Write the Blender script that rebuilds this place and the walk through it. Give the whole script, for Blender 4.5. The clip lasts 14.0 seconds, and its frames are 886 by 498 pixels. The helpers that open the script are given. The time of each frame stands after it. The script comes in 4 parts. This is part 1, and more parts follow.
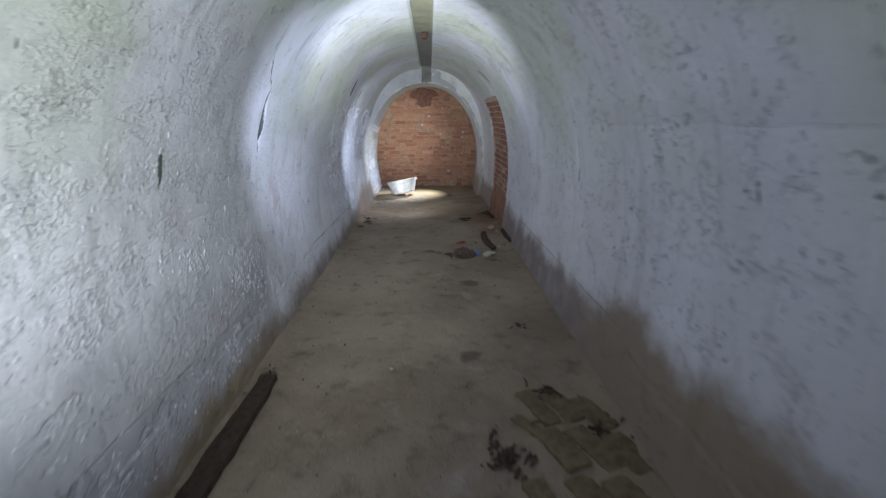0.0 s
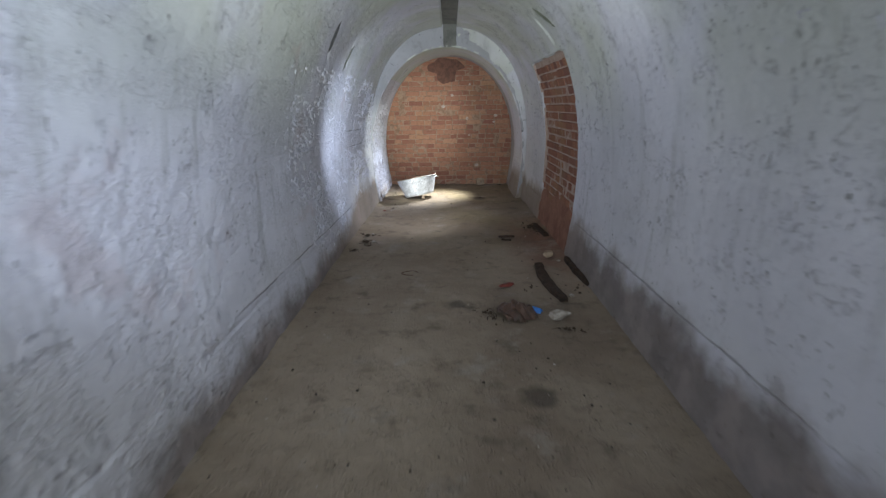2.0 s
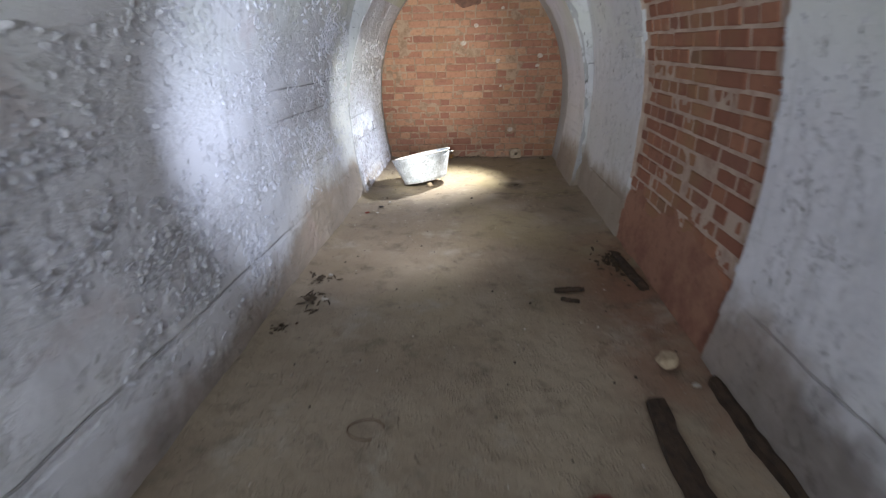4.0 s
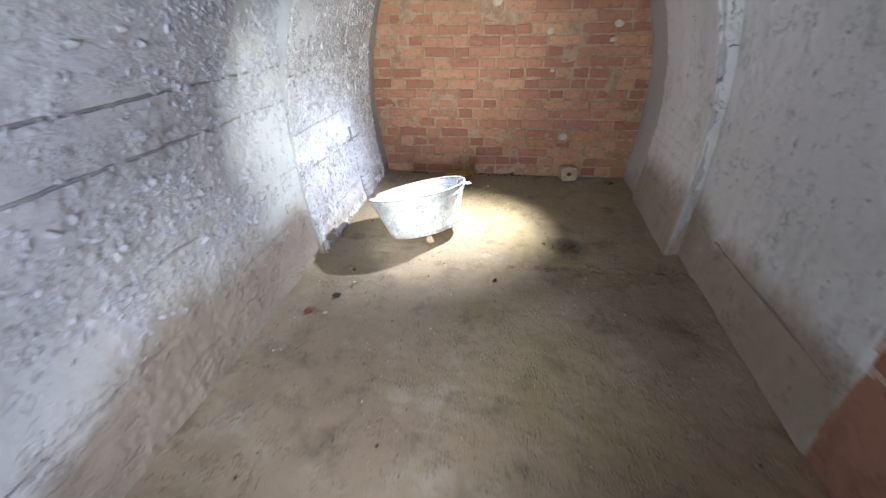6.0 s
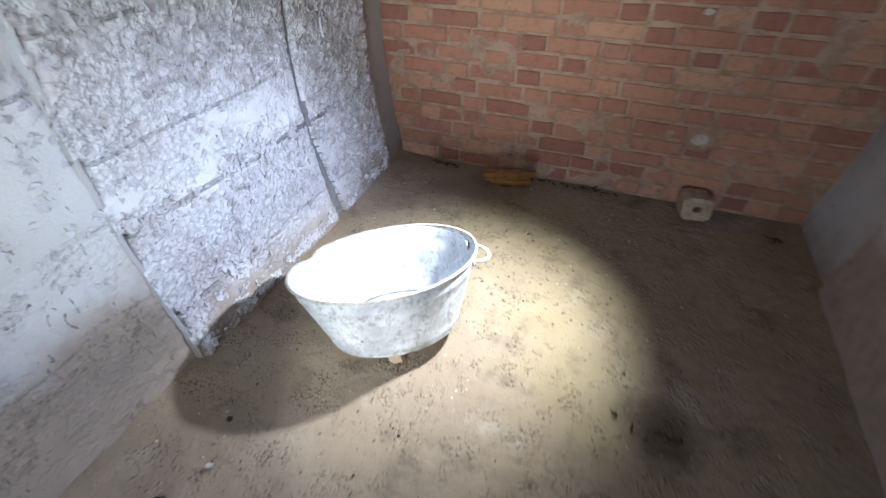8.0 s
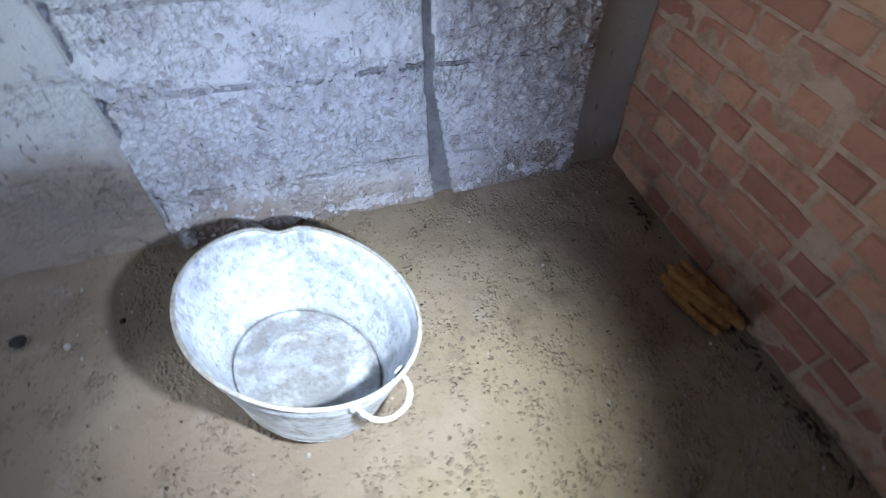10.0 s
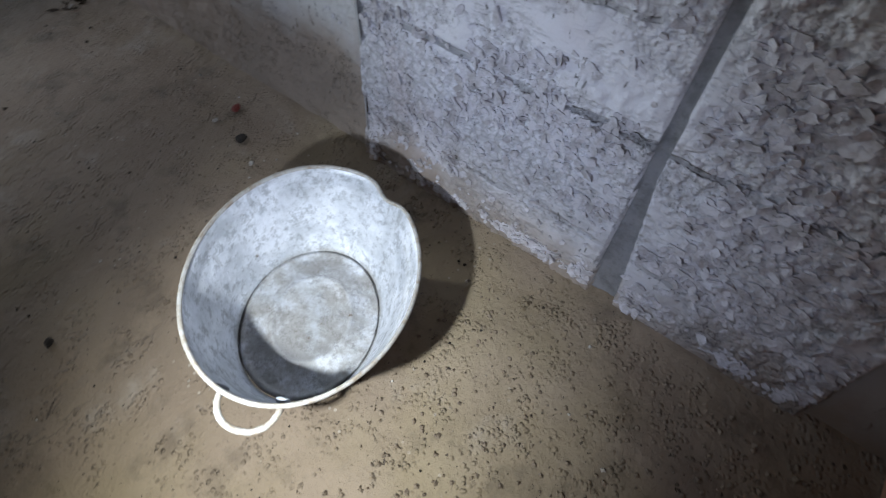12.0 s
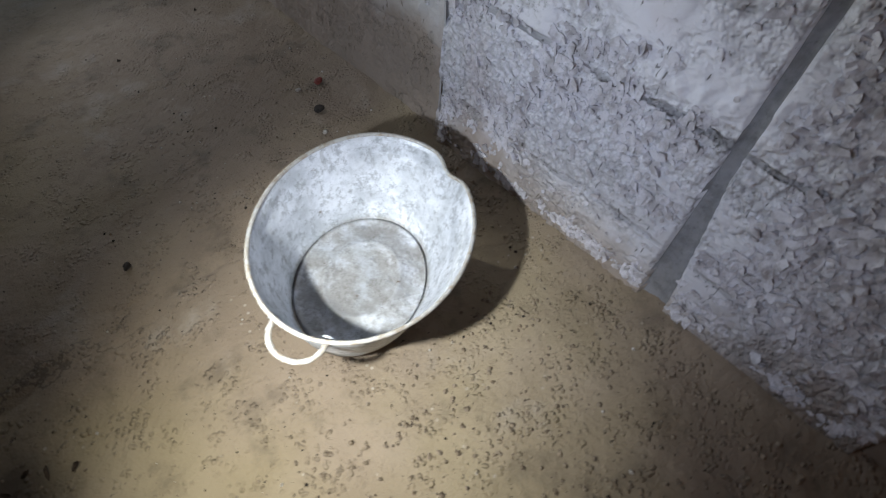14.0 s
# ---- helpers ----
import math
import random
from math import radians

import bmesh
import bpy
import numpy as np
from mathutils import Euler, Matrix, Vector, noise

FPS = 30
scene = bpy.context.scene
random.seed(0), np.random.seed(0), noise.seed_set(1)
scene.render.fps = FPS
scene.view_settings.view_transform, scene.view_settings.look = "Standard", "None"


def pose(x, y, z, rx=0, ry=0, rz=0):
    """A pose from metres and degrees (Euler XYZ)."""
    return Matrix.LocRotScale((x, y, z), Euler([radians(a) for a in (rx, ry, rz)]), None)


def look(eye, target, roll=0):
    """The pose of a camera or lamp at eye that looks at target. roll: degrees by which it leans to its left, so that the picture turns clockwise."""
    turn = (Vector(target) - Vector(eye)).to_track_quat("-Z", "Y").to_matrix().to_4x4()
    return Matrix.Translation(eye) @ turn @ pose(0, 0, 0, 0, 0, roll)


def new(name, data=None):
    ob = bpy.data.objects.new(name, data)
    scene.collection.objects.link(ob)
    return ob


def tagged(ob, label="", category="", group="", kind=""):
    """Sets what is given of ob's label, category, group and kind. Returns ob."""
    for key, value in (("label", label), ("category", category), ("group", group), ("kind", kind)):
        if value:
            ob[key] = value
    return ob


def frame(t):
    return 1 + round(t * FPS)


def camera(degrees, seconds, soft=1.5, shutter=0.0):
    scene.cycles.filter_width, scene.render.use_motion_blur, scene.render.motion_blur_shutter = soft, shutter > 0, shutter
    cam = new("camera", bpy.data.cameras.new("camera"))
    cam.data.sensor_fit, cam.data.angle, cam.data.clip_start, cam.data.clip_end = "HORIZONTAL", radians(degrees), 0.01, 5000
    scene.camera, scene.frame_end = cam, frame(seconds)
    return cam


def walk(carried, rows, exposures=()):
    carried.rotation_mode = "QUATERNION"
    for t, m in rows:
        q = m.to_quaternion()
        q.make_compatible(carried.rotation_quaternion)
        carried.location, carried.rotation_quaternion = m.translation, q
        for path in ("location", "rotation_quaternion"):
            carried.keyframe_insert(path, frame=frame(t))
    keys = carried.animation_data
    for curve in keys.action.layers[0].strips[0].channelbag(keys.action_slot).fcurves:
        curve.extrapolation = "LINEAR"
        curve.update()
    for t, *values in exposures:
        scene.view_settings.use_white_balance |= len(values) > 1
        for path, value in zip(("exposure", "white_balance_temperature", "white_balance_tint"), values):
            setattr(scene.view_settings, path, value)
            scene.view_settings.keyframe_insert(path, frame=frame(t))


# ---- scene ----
cam = camera(88.0, 14.0, soft=1.2, shutter=0.6)
PATH = [
    (0, (0.053, -10.49, 1.542), (0.103, -8.57, 0.983), -0.4),
    (0.5, (0.002, -9.96, 1.55), (0.008, -8.036, 1.005), -0.7),
    (1, (0.096, -9.439, 1.474), (0.093, -7.518, 0.918), -0.7),
    (1.5, (0.036, -8.847, 1.433), (0.026, -6.931, 0.859), -0.8),
    (2, (-0.009, -8.292, 1.355), (-0.044, -6.382, 0.759), -0.9),
    (2.5, (0.029, -7.685, 1.37), (-0.012, -5.796, 0.715), -1.3),
    (3, (0.026, -7.057, 1.335), (-0.046, -5.186, 0.632), -1.5),
    (3.2, (0.073, -6.825, 1.305), (-0.019, -4.962, 0.581), -1.8),
    (5.3, (0.012, -4.638, 1.342), (-0.216, -2.859, 0.459), -1.1),
    (5.5, (0.057, -4.456, 1.296), (-0.202, -2.681, 0.413), -1.8),
    (6, (0.07, -3.935, 1.346), (-0.215, -2.196, 0.401), -1.3),
    (6.5, (-0.003, -3.496, 1.326), (-0.331, -1.807, 0.305), -1.2),
    (7, (0.086, -3.049, 1.281), (-0.285, -1.416, 0.188), -1.1),
    (7.5, (0.12, -2.645, 1.3), (-0.313, -1.075, 0.14), -0.9),
    (7.7, (0.085, -2.474, 1.297), (-0.392, -0.952, 0.091), -0.8),
    (9.8, (0.099, -1.201, 1.192), (-1.067, -0.673, -0.345), 2.4),
    (10, (0.101, -1.115, 1.206), (-1.075, -0.699, -0.358), 2.7),
    (10.5, (-0.001, -0.912, 1.186), (-1.205, -0.813, -0.408), 2.3),
    (11, (-0.139, -0.833, 1.153), (-1.277, -1.086, -0.471), 1.7),
    (11.5, (-0.26, -0.687, 1.165), (-1.242, -1.234, -0.488), -0.1),
    (12, (-0.307, -0.67, 1.159), (-1.154, -1.382, -0.507), -1.3),
    (12.5, (-0.336, -0.609, 1.143), (-1.066, -1.441, -0.523), -1.9),
    (13, (-0.337, -0.596, 1.155), (-0.981, -1.493, -0.512), -2.6),
    (13.5, (-0.336, -0.581, 1.149), (-0.989, -1.49, -0.508), -2.3),
    (14, (-0.235, -0.624, 1.127), (-0.966, -1.507, -0.512), -1.8),
]
EXPOSURES = [(0, 0.0, 5900, 10), (1, 0.05, 5900, 10), (2, -0.05, 6000, 10), (3, 0.12, 6200, 10), (5.5, 0.50, 6150, 10), (7.5, 0.15, 5850, 10),
             (9.8, -0.75, 5250, 10), (11, -0.95, 5350, 10), (12, -1.35, 5800, 10), (13, -1.45, 6150, 10), (14, -1.25, 6100, 10)]
walk(cam, [(t, look(eye, target, roll)) for t, eye, target, roll in PATH], EXPOSURES)

# ---- light: still spots, all on at once, stand in for the walker's moving torch, the only light in the bunker: hot warm cores and cool spills ----
world = bpy.data.worlds.new("bunker_dark")
world.use_nodes = True
world.node_tree.nodes["Background"].inputs[0].default_value = (0.5, 0.55, 0.7, 1)
world.node_tree.nodes["Background"].inputs[1].default_value = 0.0
scene.world = world


def torch(eye, target, watts, degrees, blend, colour, size=0.02):
    lamp = bpy.data.lights.new("torch_standin", "SPOT")
    lamp.energy, lamp.spot_size, lamp.spot_blend = watts, radians(degrees), blend
    lamp.color, lamp.shadow_soft_size = colour, size
    ob = new("torch_standin", lamp)
    ob.matrix_world = look(eye, target)
    return ob


COOL, NEUTRAL, PALE, WARM = (0.80, 0.87, 1.0), (0.97, 0.96, 0.92), (0.97, 1.0, 0.86), (1.0, 0.97, 0.80)
TORCH_SPOTS = [
    # where each spot stands, what it is aimed at, watts, cone in degrees, colour
    ((-0.20, -11.2, 1.30), (-0.40, -8.0, 1.60), 66, 110, COOL),
    ((-0.20, -11.2, 1.30), (-0.80, -7.5, 1.50), 330, 72, PALE),
    ((-0.18, -8.30, 1.20), (-0.75, -5.4, 1.80), 108, 94, COOL),
    ((-0.18, -8.30, 1.20), (-0.12, -5.2, 2.25), 330, 56, PALE),
    # spots added to brighten floor, left wall, bricks, tub front and bay wall
    ((-0.20, -3.25, 1.10), (-0.50, -2.60, 0.00), 30, 112, NEUTRAL),
    ((-0.20, -4.80, 1.05), (-1.05, -2.60, 1.00), 92, 90, COOL),
    ((-0.20, -3.60, 1.05), (-0.55, 0.00, 1.15), 210, 36, WARM),
    ((-0.20, -3.30, 1.05), (-0.48, -1.50, 0.14), 230, 21, WARM),
    ((0.00, -2.65, 1.10), (-1.05, -1.60, 0.85), 60, 52, PALE),
    # one middle place stands in for the torch's whole way round the tub
    ((0.02, -0.96, 0.89), (-0.74, -1.20, 0.20), 64, 104, COOL),
    ((0.02, -0.96, 0.89), (-0.28, -1.10, 0.02), 140, 88, WARM),
]
for eye, target, watts, wide, colour in TORCH_SPOTS:
    torch(eye, target, watts, wide, 1.0, colour)

# ---- materials ----


def shader(name):
    m = bpy.data.materials.new(name)
    m.use_nodes = True
    nt = m.node_tree
    return m, nt, nt.nodes["Principled BSDF"]


def place(nt):
    return nt.nodes.new("ShaderNodeNewGeometry").outputs["Position"]


def link(nt, value, socket):
    if isinstance(value, bpy.types.NodeSocket):
        nt.links.new(value, socket)
    elif isinstance(value, (tuple, list)):
        socket.default_value = (*value, 1) if len(value) == 3 and socket.type == "RGBA" else value
    else:
        socket.default_value = value


def grain(nt, scale, detail=5, rough=0.6, vec=None, stretch=None, lean=0.0):
    n = nt.nodes.new("ShaderNodeTexNoise")
    n.inputs["Scale"].default_value, n.inputs["Detail"].default_value = scale, detail
    n.inputs["Roughness"].default_value, n.inputs["Distortion"].default_value = rough, lean
    v = vec or place(nt)
    if stretch:
        mp = nt.nodes.new("ShaderNodeMapping")
        mp.inputs["Scale"].default_value = stretch
        nt.links.new(v, mp.inputs["Vector"])
        v = mp.outputs["Vector"]
    nt.links.new(v, n.inputs["Vector"])
    return n.outputs["Fac"]


def cells(nt, scale, vec=None):
    n = nt.nodes.new("ShaderNodeTexVoronoi")
    n.inputs["Scale"].default_value = scale
    nt.links.new(vec or place(nt), n.inputs["Vector"])
    return n.outputs["Distance"]


def calc(nt, op, a, b=0.0, clamp=False):
    n = nt.nodes.new("ShaderNodeMath")
    n.operation, n.use_clamp = op, clamp
    link(nt, a, n.inputs[0])
    link(nt, b, n.inputs[1])
    return n.outputs[0]


def step(nt, value, lo, hi):
    """0 below lo, 1 above hi, smooth between; lo may be above hi."""
    n = nt.nodes.new("ShaderNodeMapRange")
    n.interpolation_type = "SMOOTHSTEP"
    link(nt, value, n.inputs["Value"])
    a, b, c, d = (lo, hi, 0.0, 1.0) if lo < hi else (hi, lo, 1.0, 0.0)
    for key, v in (("From Min", a), ("From Max", b), ("To Min", c), ("To Max", d)):
        n.inputs[key].default_value = v
    return n.outputs["Result"]


def mix(nt, fac, a, b):
    n = nt.nodes.new("ShaderNodeMix")
    n.data_type = "RGBA"
    link(nt, fac, n.inputs[0])
    link(nt, a, n.inputs[6])
    link(nt, b, n.inputs[7])
    return n.outputs[2]


def bump(nt, bsdf, height, distance, strength=1.0):
    n = nt.nodes.new("ShaderNodeBump")
    n.inputs["Strength"].default_value, n.inputs["Distance"].default_value = strength, distance
    nt.links.new(height, n.inputs["Height"])
    if bsdf.inputs["Normal"].links:
        nt.links.new(bsdf.inputs["Normal"].links[0].from_socket, n.inputs["Normal"])
    nt.links.new(n.outputs["Normal"], bsdf.inputs["Normal"])


def axes(nt):
    n = nt.nodes.new("ShaderNodeSeparateXYZ")
    nt.links.new(place(nt), n.inputs[0])
    return n.outputs[0], n.outputs[1], n.outputs[2]


# black marks on the plaster, some along its gouges: side, y, lowest and highest z, lean, half width
MARKS = [(-1, -7.36, 1.30, 1.74, 0.08, 0.024), (-1, -8.51, 1.24, 1.42, 0.1, 0.016), (-1, -4.465, 1.74, 1.98, -0.27, 0.045), (-1, -3.77, 1.66, 1.90, 0.36, 0.045),
         (1, -7.28, 1.02, 1.42, -0.27, 0.013), (1, -4.18, 1.93, 2.12, 1.2, 0.05), (-1, -7.44, 1.70, 1.92, -0.9, 0.012)]


def whitewash(name, chips=0.5, brown=0.30, tint=(0.78, 0.78, 0.87), boards=(), crown=True, foot=0.0, pebbles=0.0, stain=1.0):
    """Old limewash over board-marked concrete: stains, flaked chips, board lines, an earthy band at the foot."""
    m, nt, b = shader(name)
    x, y, z = axes(nt)
    big, mid, fine = grain(nt, 1.3, 4, 0.55), grain(nt, 6, 6, 0.65), grain(nt, 34, 7, 0.72)
    col = mix(nt, step(nt, big, 0.35, 0.68), tuple(c * 0.82 for c in tint), tint)
    col = mix(nt, calc(nt, "MULTIPLY", step(nt, grain(nt, 2.6, 6, 0.62), 0.50, 0.72), 0.42 * stain), col, tuple(c * 0.58 for c in tint))
    streak = grain(nt, 3.0, 5, 0.6, stretch=(1.0, 3.2, 0.35))
    col = mix(nt, calc(nt, "MULTIPLY", step(nt, streak, 0.55, 0.70), 0.5 * stain), col, (0.33, 0.34, 0.35))
    if crown:
        fray = calc(nt, "MULTIPLY", calc(nt, "SUBTRACT", grain(nt, 9, 6, 0.65), 0.5), 0.10)
        for side, at, lo, hi, lean, half in MARKS:
            zc = (lo + hi) / 2
            off = calc(nt, "SUBTRACT", calc(nt, "ADD", y, fray), calc(nt, "ADD", calc(nt, "MULTIPLY", calc(nt, "SUBTRACT", z, zc), lean), at))
            taper = calc(nt, "SUBTRACT", 1.0, calc(nt, "POWER", calc(nt, "MULTIPLY", calc(nt, "ABSOLUTE", calc(nt, "SUBTRACT", z, zc)), 2 / (hi - lo)), 2.0))
            mark = calc(nt, "SUBTRACT", calc(nt, "MULTIPLY", taper, half), calc(nt, "ABSOLUTE", off))
            mark = calc(nt, "MULTIPLY", step(nt, mark, 0.0, 0.006), step(nt, calc(nt, "MULTIPLY", x, side), 0.0, 0.1))
            col = mix(nt, calc(nt, "MULTIPLY", mark, 0.92), col, (0.030, 0.030, 0.036))
        # Greener in patches towards the crown.
        green_tint = calc(nt, "MULTIPLY", step(nt, z, 0.9, 1.9), step(nt, grain(nt, 0.8, 3), 0.36, 0.60))
        col = mix(nt, calc(nt, "MULTIPLY", green_tint, 0.50), col, (0.48, 0.53, 0.35))
        far = calc(nt, "MULTIPLY", step(nt, y, -4.671, -2.2), step(nt, z, 1.3, 0.5))
        col = mix(nt, calc(nt, "MULTIPLY", far, 0.22), col, (0.40, 0.41, 0.24))
    if foot > 0:
        bare = calc(nt, "MULTIPLY", step(nt, y, -7.30, -7.48), step(nt, calc(nt, "ADD", z, calc(nt, "MULTIPLY", grain(nt, 3, 5, 0.6), 0.8)), 1.25, 0.75))
        col = mix(nt, calc(nt, "MULTIPLY", bare, 0.6), col, (0.24, 0.24, 0.27))
    patchy = step(nt, mid, 0.62 - 0.26 * chips, 0.72 - 0.16 * chips)
    flake = calc(nt, "MULTIPLY", step(nt, fine, 0.560 - 0.04 * chips, 0.575 - 0.04 * chips), patchy)
    col = mix(nt, calc(nt, "MULTIPLY", flake, 0.30 - 0.20 * chips), col, (0.24, 0.235, 0.23))
    tick = step(nt, grain(nt, 17, 3, 0.5, stretch=(1, 2.4, 0.8), lean=1.8), 0.685, 0.71)
    col = mix(nt, calc(nt, "MULTIPLY", tick, 0.75), col, (0.09, 0.09, 0.09))
    height = calc(nt, "ADD", calc(nt, "MULTIPLY", flake, -0.55), calc(nt, "MULTIPLY", tick, -0.6))
    if boards:
        wob = calc(nt, "MULTIPLY", calc(nt, "SUBTRACT", grain(nt, 4, 5, 0.6), 0.5), 0.030)
        wz = calc(nt, "ADD", calc(nt, "ADD", z, wob), calc(nt, "MULTIPLY", y, 0.012))
        for n, (at, y0, y1, depth) in enumerate(boards):
            near = step(nt, calc(nt, "ABSOLUTE", calc(nt, "SUBTRACT", wz, at)), 0.0075, 0.003)
            span = calc(nt, "MULTIPLY", step(nt, y, y0, y0 + 0.5), step(nt, y, y1, y1 - 0.2))
            near = calc(nt, "MULTIPLY", calc(nt, "MULTIPLY", near, span), step(nt, grain(nt, 1.7 + 0.3 * n, 4, 0.6), 0.36, 0.50))
            near = calc(nt, "MULTIPLY", near, depth)
            col = mix(nt, calc(nt, "MULTIPLY", near, 0.75), col, (0.13, 0.13, 0.135))
            height = calc(nt, "ADD", height, calc(nt, "MULTIPLY", near, -0.7))
            tone = calc(nt, "MULTIPLY", calc(nt, "MULTIPLY", span, step(nt, wz, at, at + 0.004)), step(nt, wz, at + 0.16 + 0.03 * n, at + 0.02))
            col = mix(nt, calc(nt, "MULTIPLY", tone, 0.16), col, (0.36, 0.35, 0.36) if n % 2 else (0.80, 0.80, 0.82))
    edge = calc(nt, "ADD", z, calc(nt, "MULTIPLY", calc(nt, "SUBTRACT", grain(nt, 2.2, 6, 0.65), 0.5), -0.55))
    edge = calc(nt, "SUBTRACT", edge, calc(nt, "MULTIPLY", step(nt, y, -4.6, -2.6), max(foot, 0.0)))
    if foot < 0:
        edge = calc(nt, "ADD", edge, calc(nt, "MULTIPLY", step(nt, y, -7.4, -8.6), foot))
    earth = mix(nt, step(nt, grain(nt, 5, 5), 0.4, 0.65), (0.16, 0.125, 0.105), (0.26, 0.205, 0.18))
    earth = mix(nt, calc(nt, "MULTIPLY", step(nt, y, -5.0, -3.6), 0.6), earth, (0.31, 0.235, 0.155))
    earth = mix(nt, step(nt, y, -7.138, -8.062), earth, (0.22, 0.155, 0.078))
    col = mix(nt, calc(nt, "MULTIPLY", step(nt, edge, brown + 0.12, brown - 0.10), 0.82), col, earth)
    link(nt, col, b.inputs["Base Color"])
    b.inputs["Roughness"].default_value = 0.85
    b.inputs["Specular IOR Level"].default_value = 0.25
    bump(nt, b, grain(nt, 150, 4, 0.7), 0.0020)
    bump(nt, b, grain(nt, 30, 6, 0.68), 0.003 + 0.003 * chips)
    if pebbles:
        warp = grain(nt, 3.2, 5, 0.6, stretch=(1, 0.7, 1.5))
        where = step(nt, warp, 0.54 - 0.16 * pebbles, 0.62 - 0.14 * pebbles)
        lumps = calc(nt, "ADD", calc(nt, "MULTIPLY", cells(nt, 52), -1.0), calc(nt, "MULTIPLY", cells(nt, 110), -0.6))
        bump(nt, b, calc(nt, "MULTIPLY", lumps, where), 0.008 * pebbles)
        # Shade in the crevices between lumps, put into the colour as dark grey.
        dust_and_shade = calc(nt, "MULTIPLY", calc(nt, "MULTIPLY", where, step(nt, cells(nt, 52), 0.38, 0.68)), 0.30 * pebbles)
        col = mix(nt, dust_and_shade, col, (0.20, 0.19, 0.19))
        col = mix(nt, calc(nt, "MULTIPLY", step(nt, grain(nt, 2.1, 4, 0.6), 0.58, 0.70), 0.28), col, (0.48, 0.36, 0.36))
        link(nt, col, b.inputs["Base Color"])
    bump(nt, b, height, 0.005 + 0.009 * chips)
    return m


WHITE = whitewash("whitewashed_concrete", 0.50, 0.14, boards=((0.27, -6.316, -3.336, 0.8), (0.90, -3.438, -1.2, 0.7), (1.07, -3.438, -1.2, 0.9), (0.54, -3.233, -1.2, 0.5), (0.30, -12, -7.75, 0.3)), foot=0.22, pebbles=0.42, stain=0.65)
WHITE_RIGHT = whitewash("stained_whitewash", 0.42, 0.34, boards=((0.30, -8.370, -4.261, 0.5), (1.40, -10.2, -7.549, 0.12), (0.25, -2.85, -1.45, 0.9)), foot=-0.20, stain=0.5)
WHITE_TOP = whitewash("limewashed_vault", 0.5, -1.0)
ROUGH = whitewash("rough_flaking_concrete", 0.35, 0.10, (0.80, 0.80, 0.87), boards=((0.48, -3, 1, 0.9), (0.175, -3, 1, 0.5), (0.71, -3, 1, 0.6), (1.01, -3, 1, 0.7)), crown=False, pebbles=1.0, stain=0.3)
# Step face in a grey darkened so that it catches less torchlight.
STEP_EDGE = whitewash("darkened_step_edge", 0.4, 0.10, (0.48, 0.48, 0.51), crown=False)
SMOOTH = whitewash("smooth_grey_render", 0.0, 0.05, (0.50, 0.50, 0.51), crown=False)
RINGWHITE = whitewash("ring_limewash", 0.15, 0.10, (0.74, 0.75, 0.76))


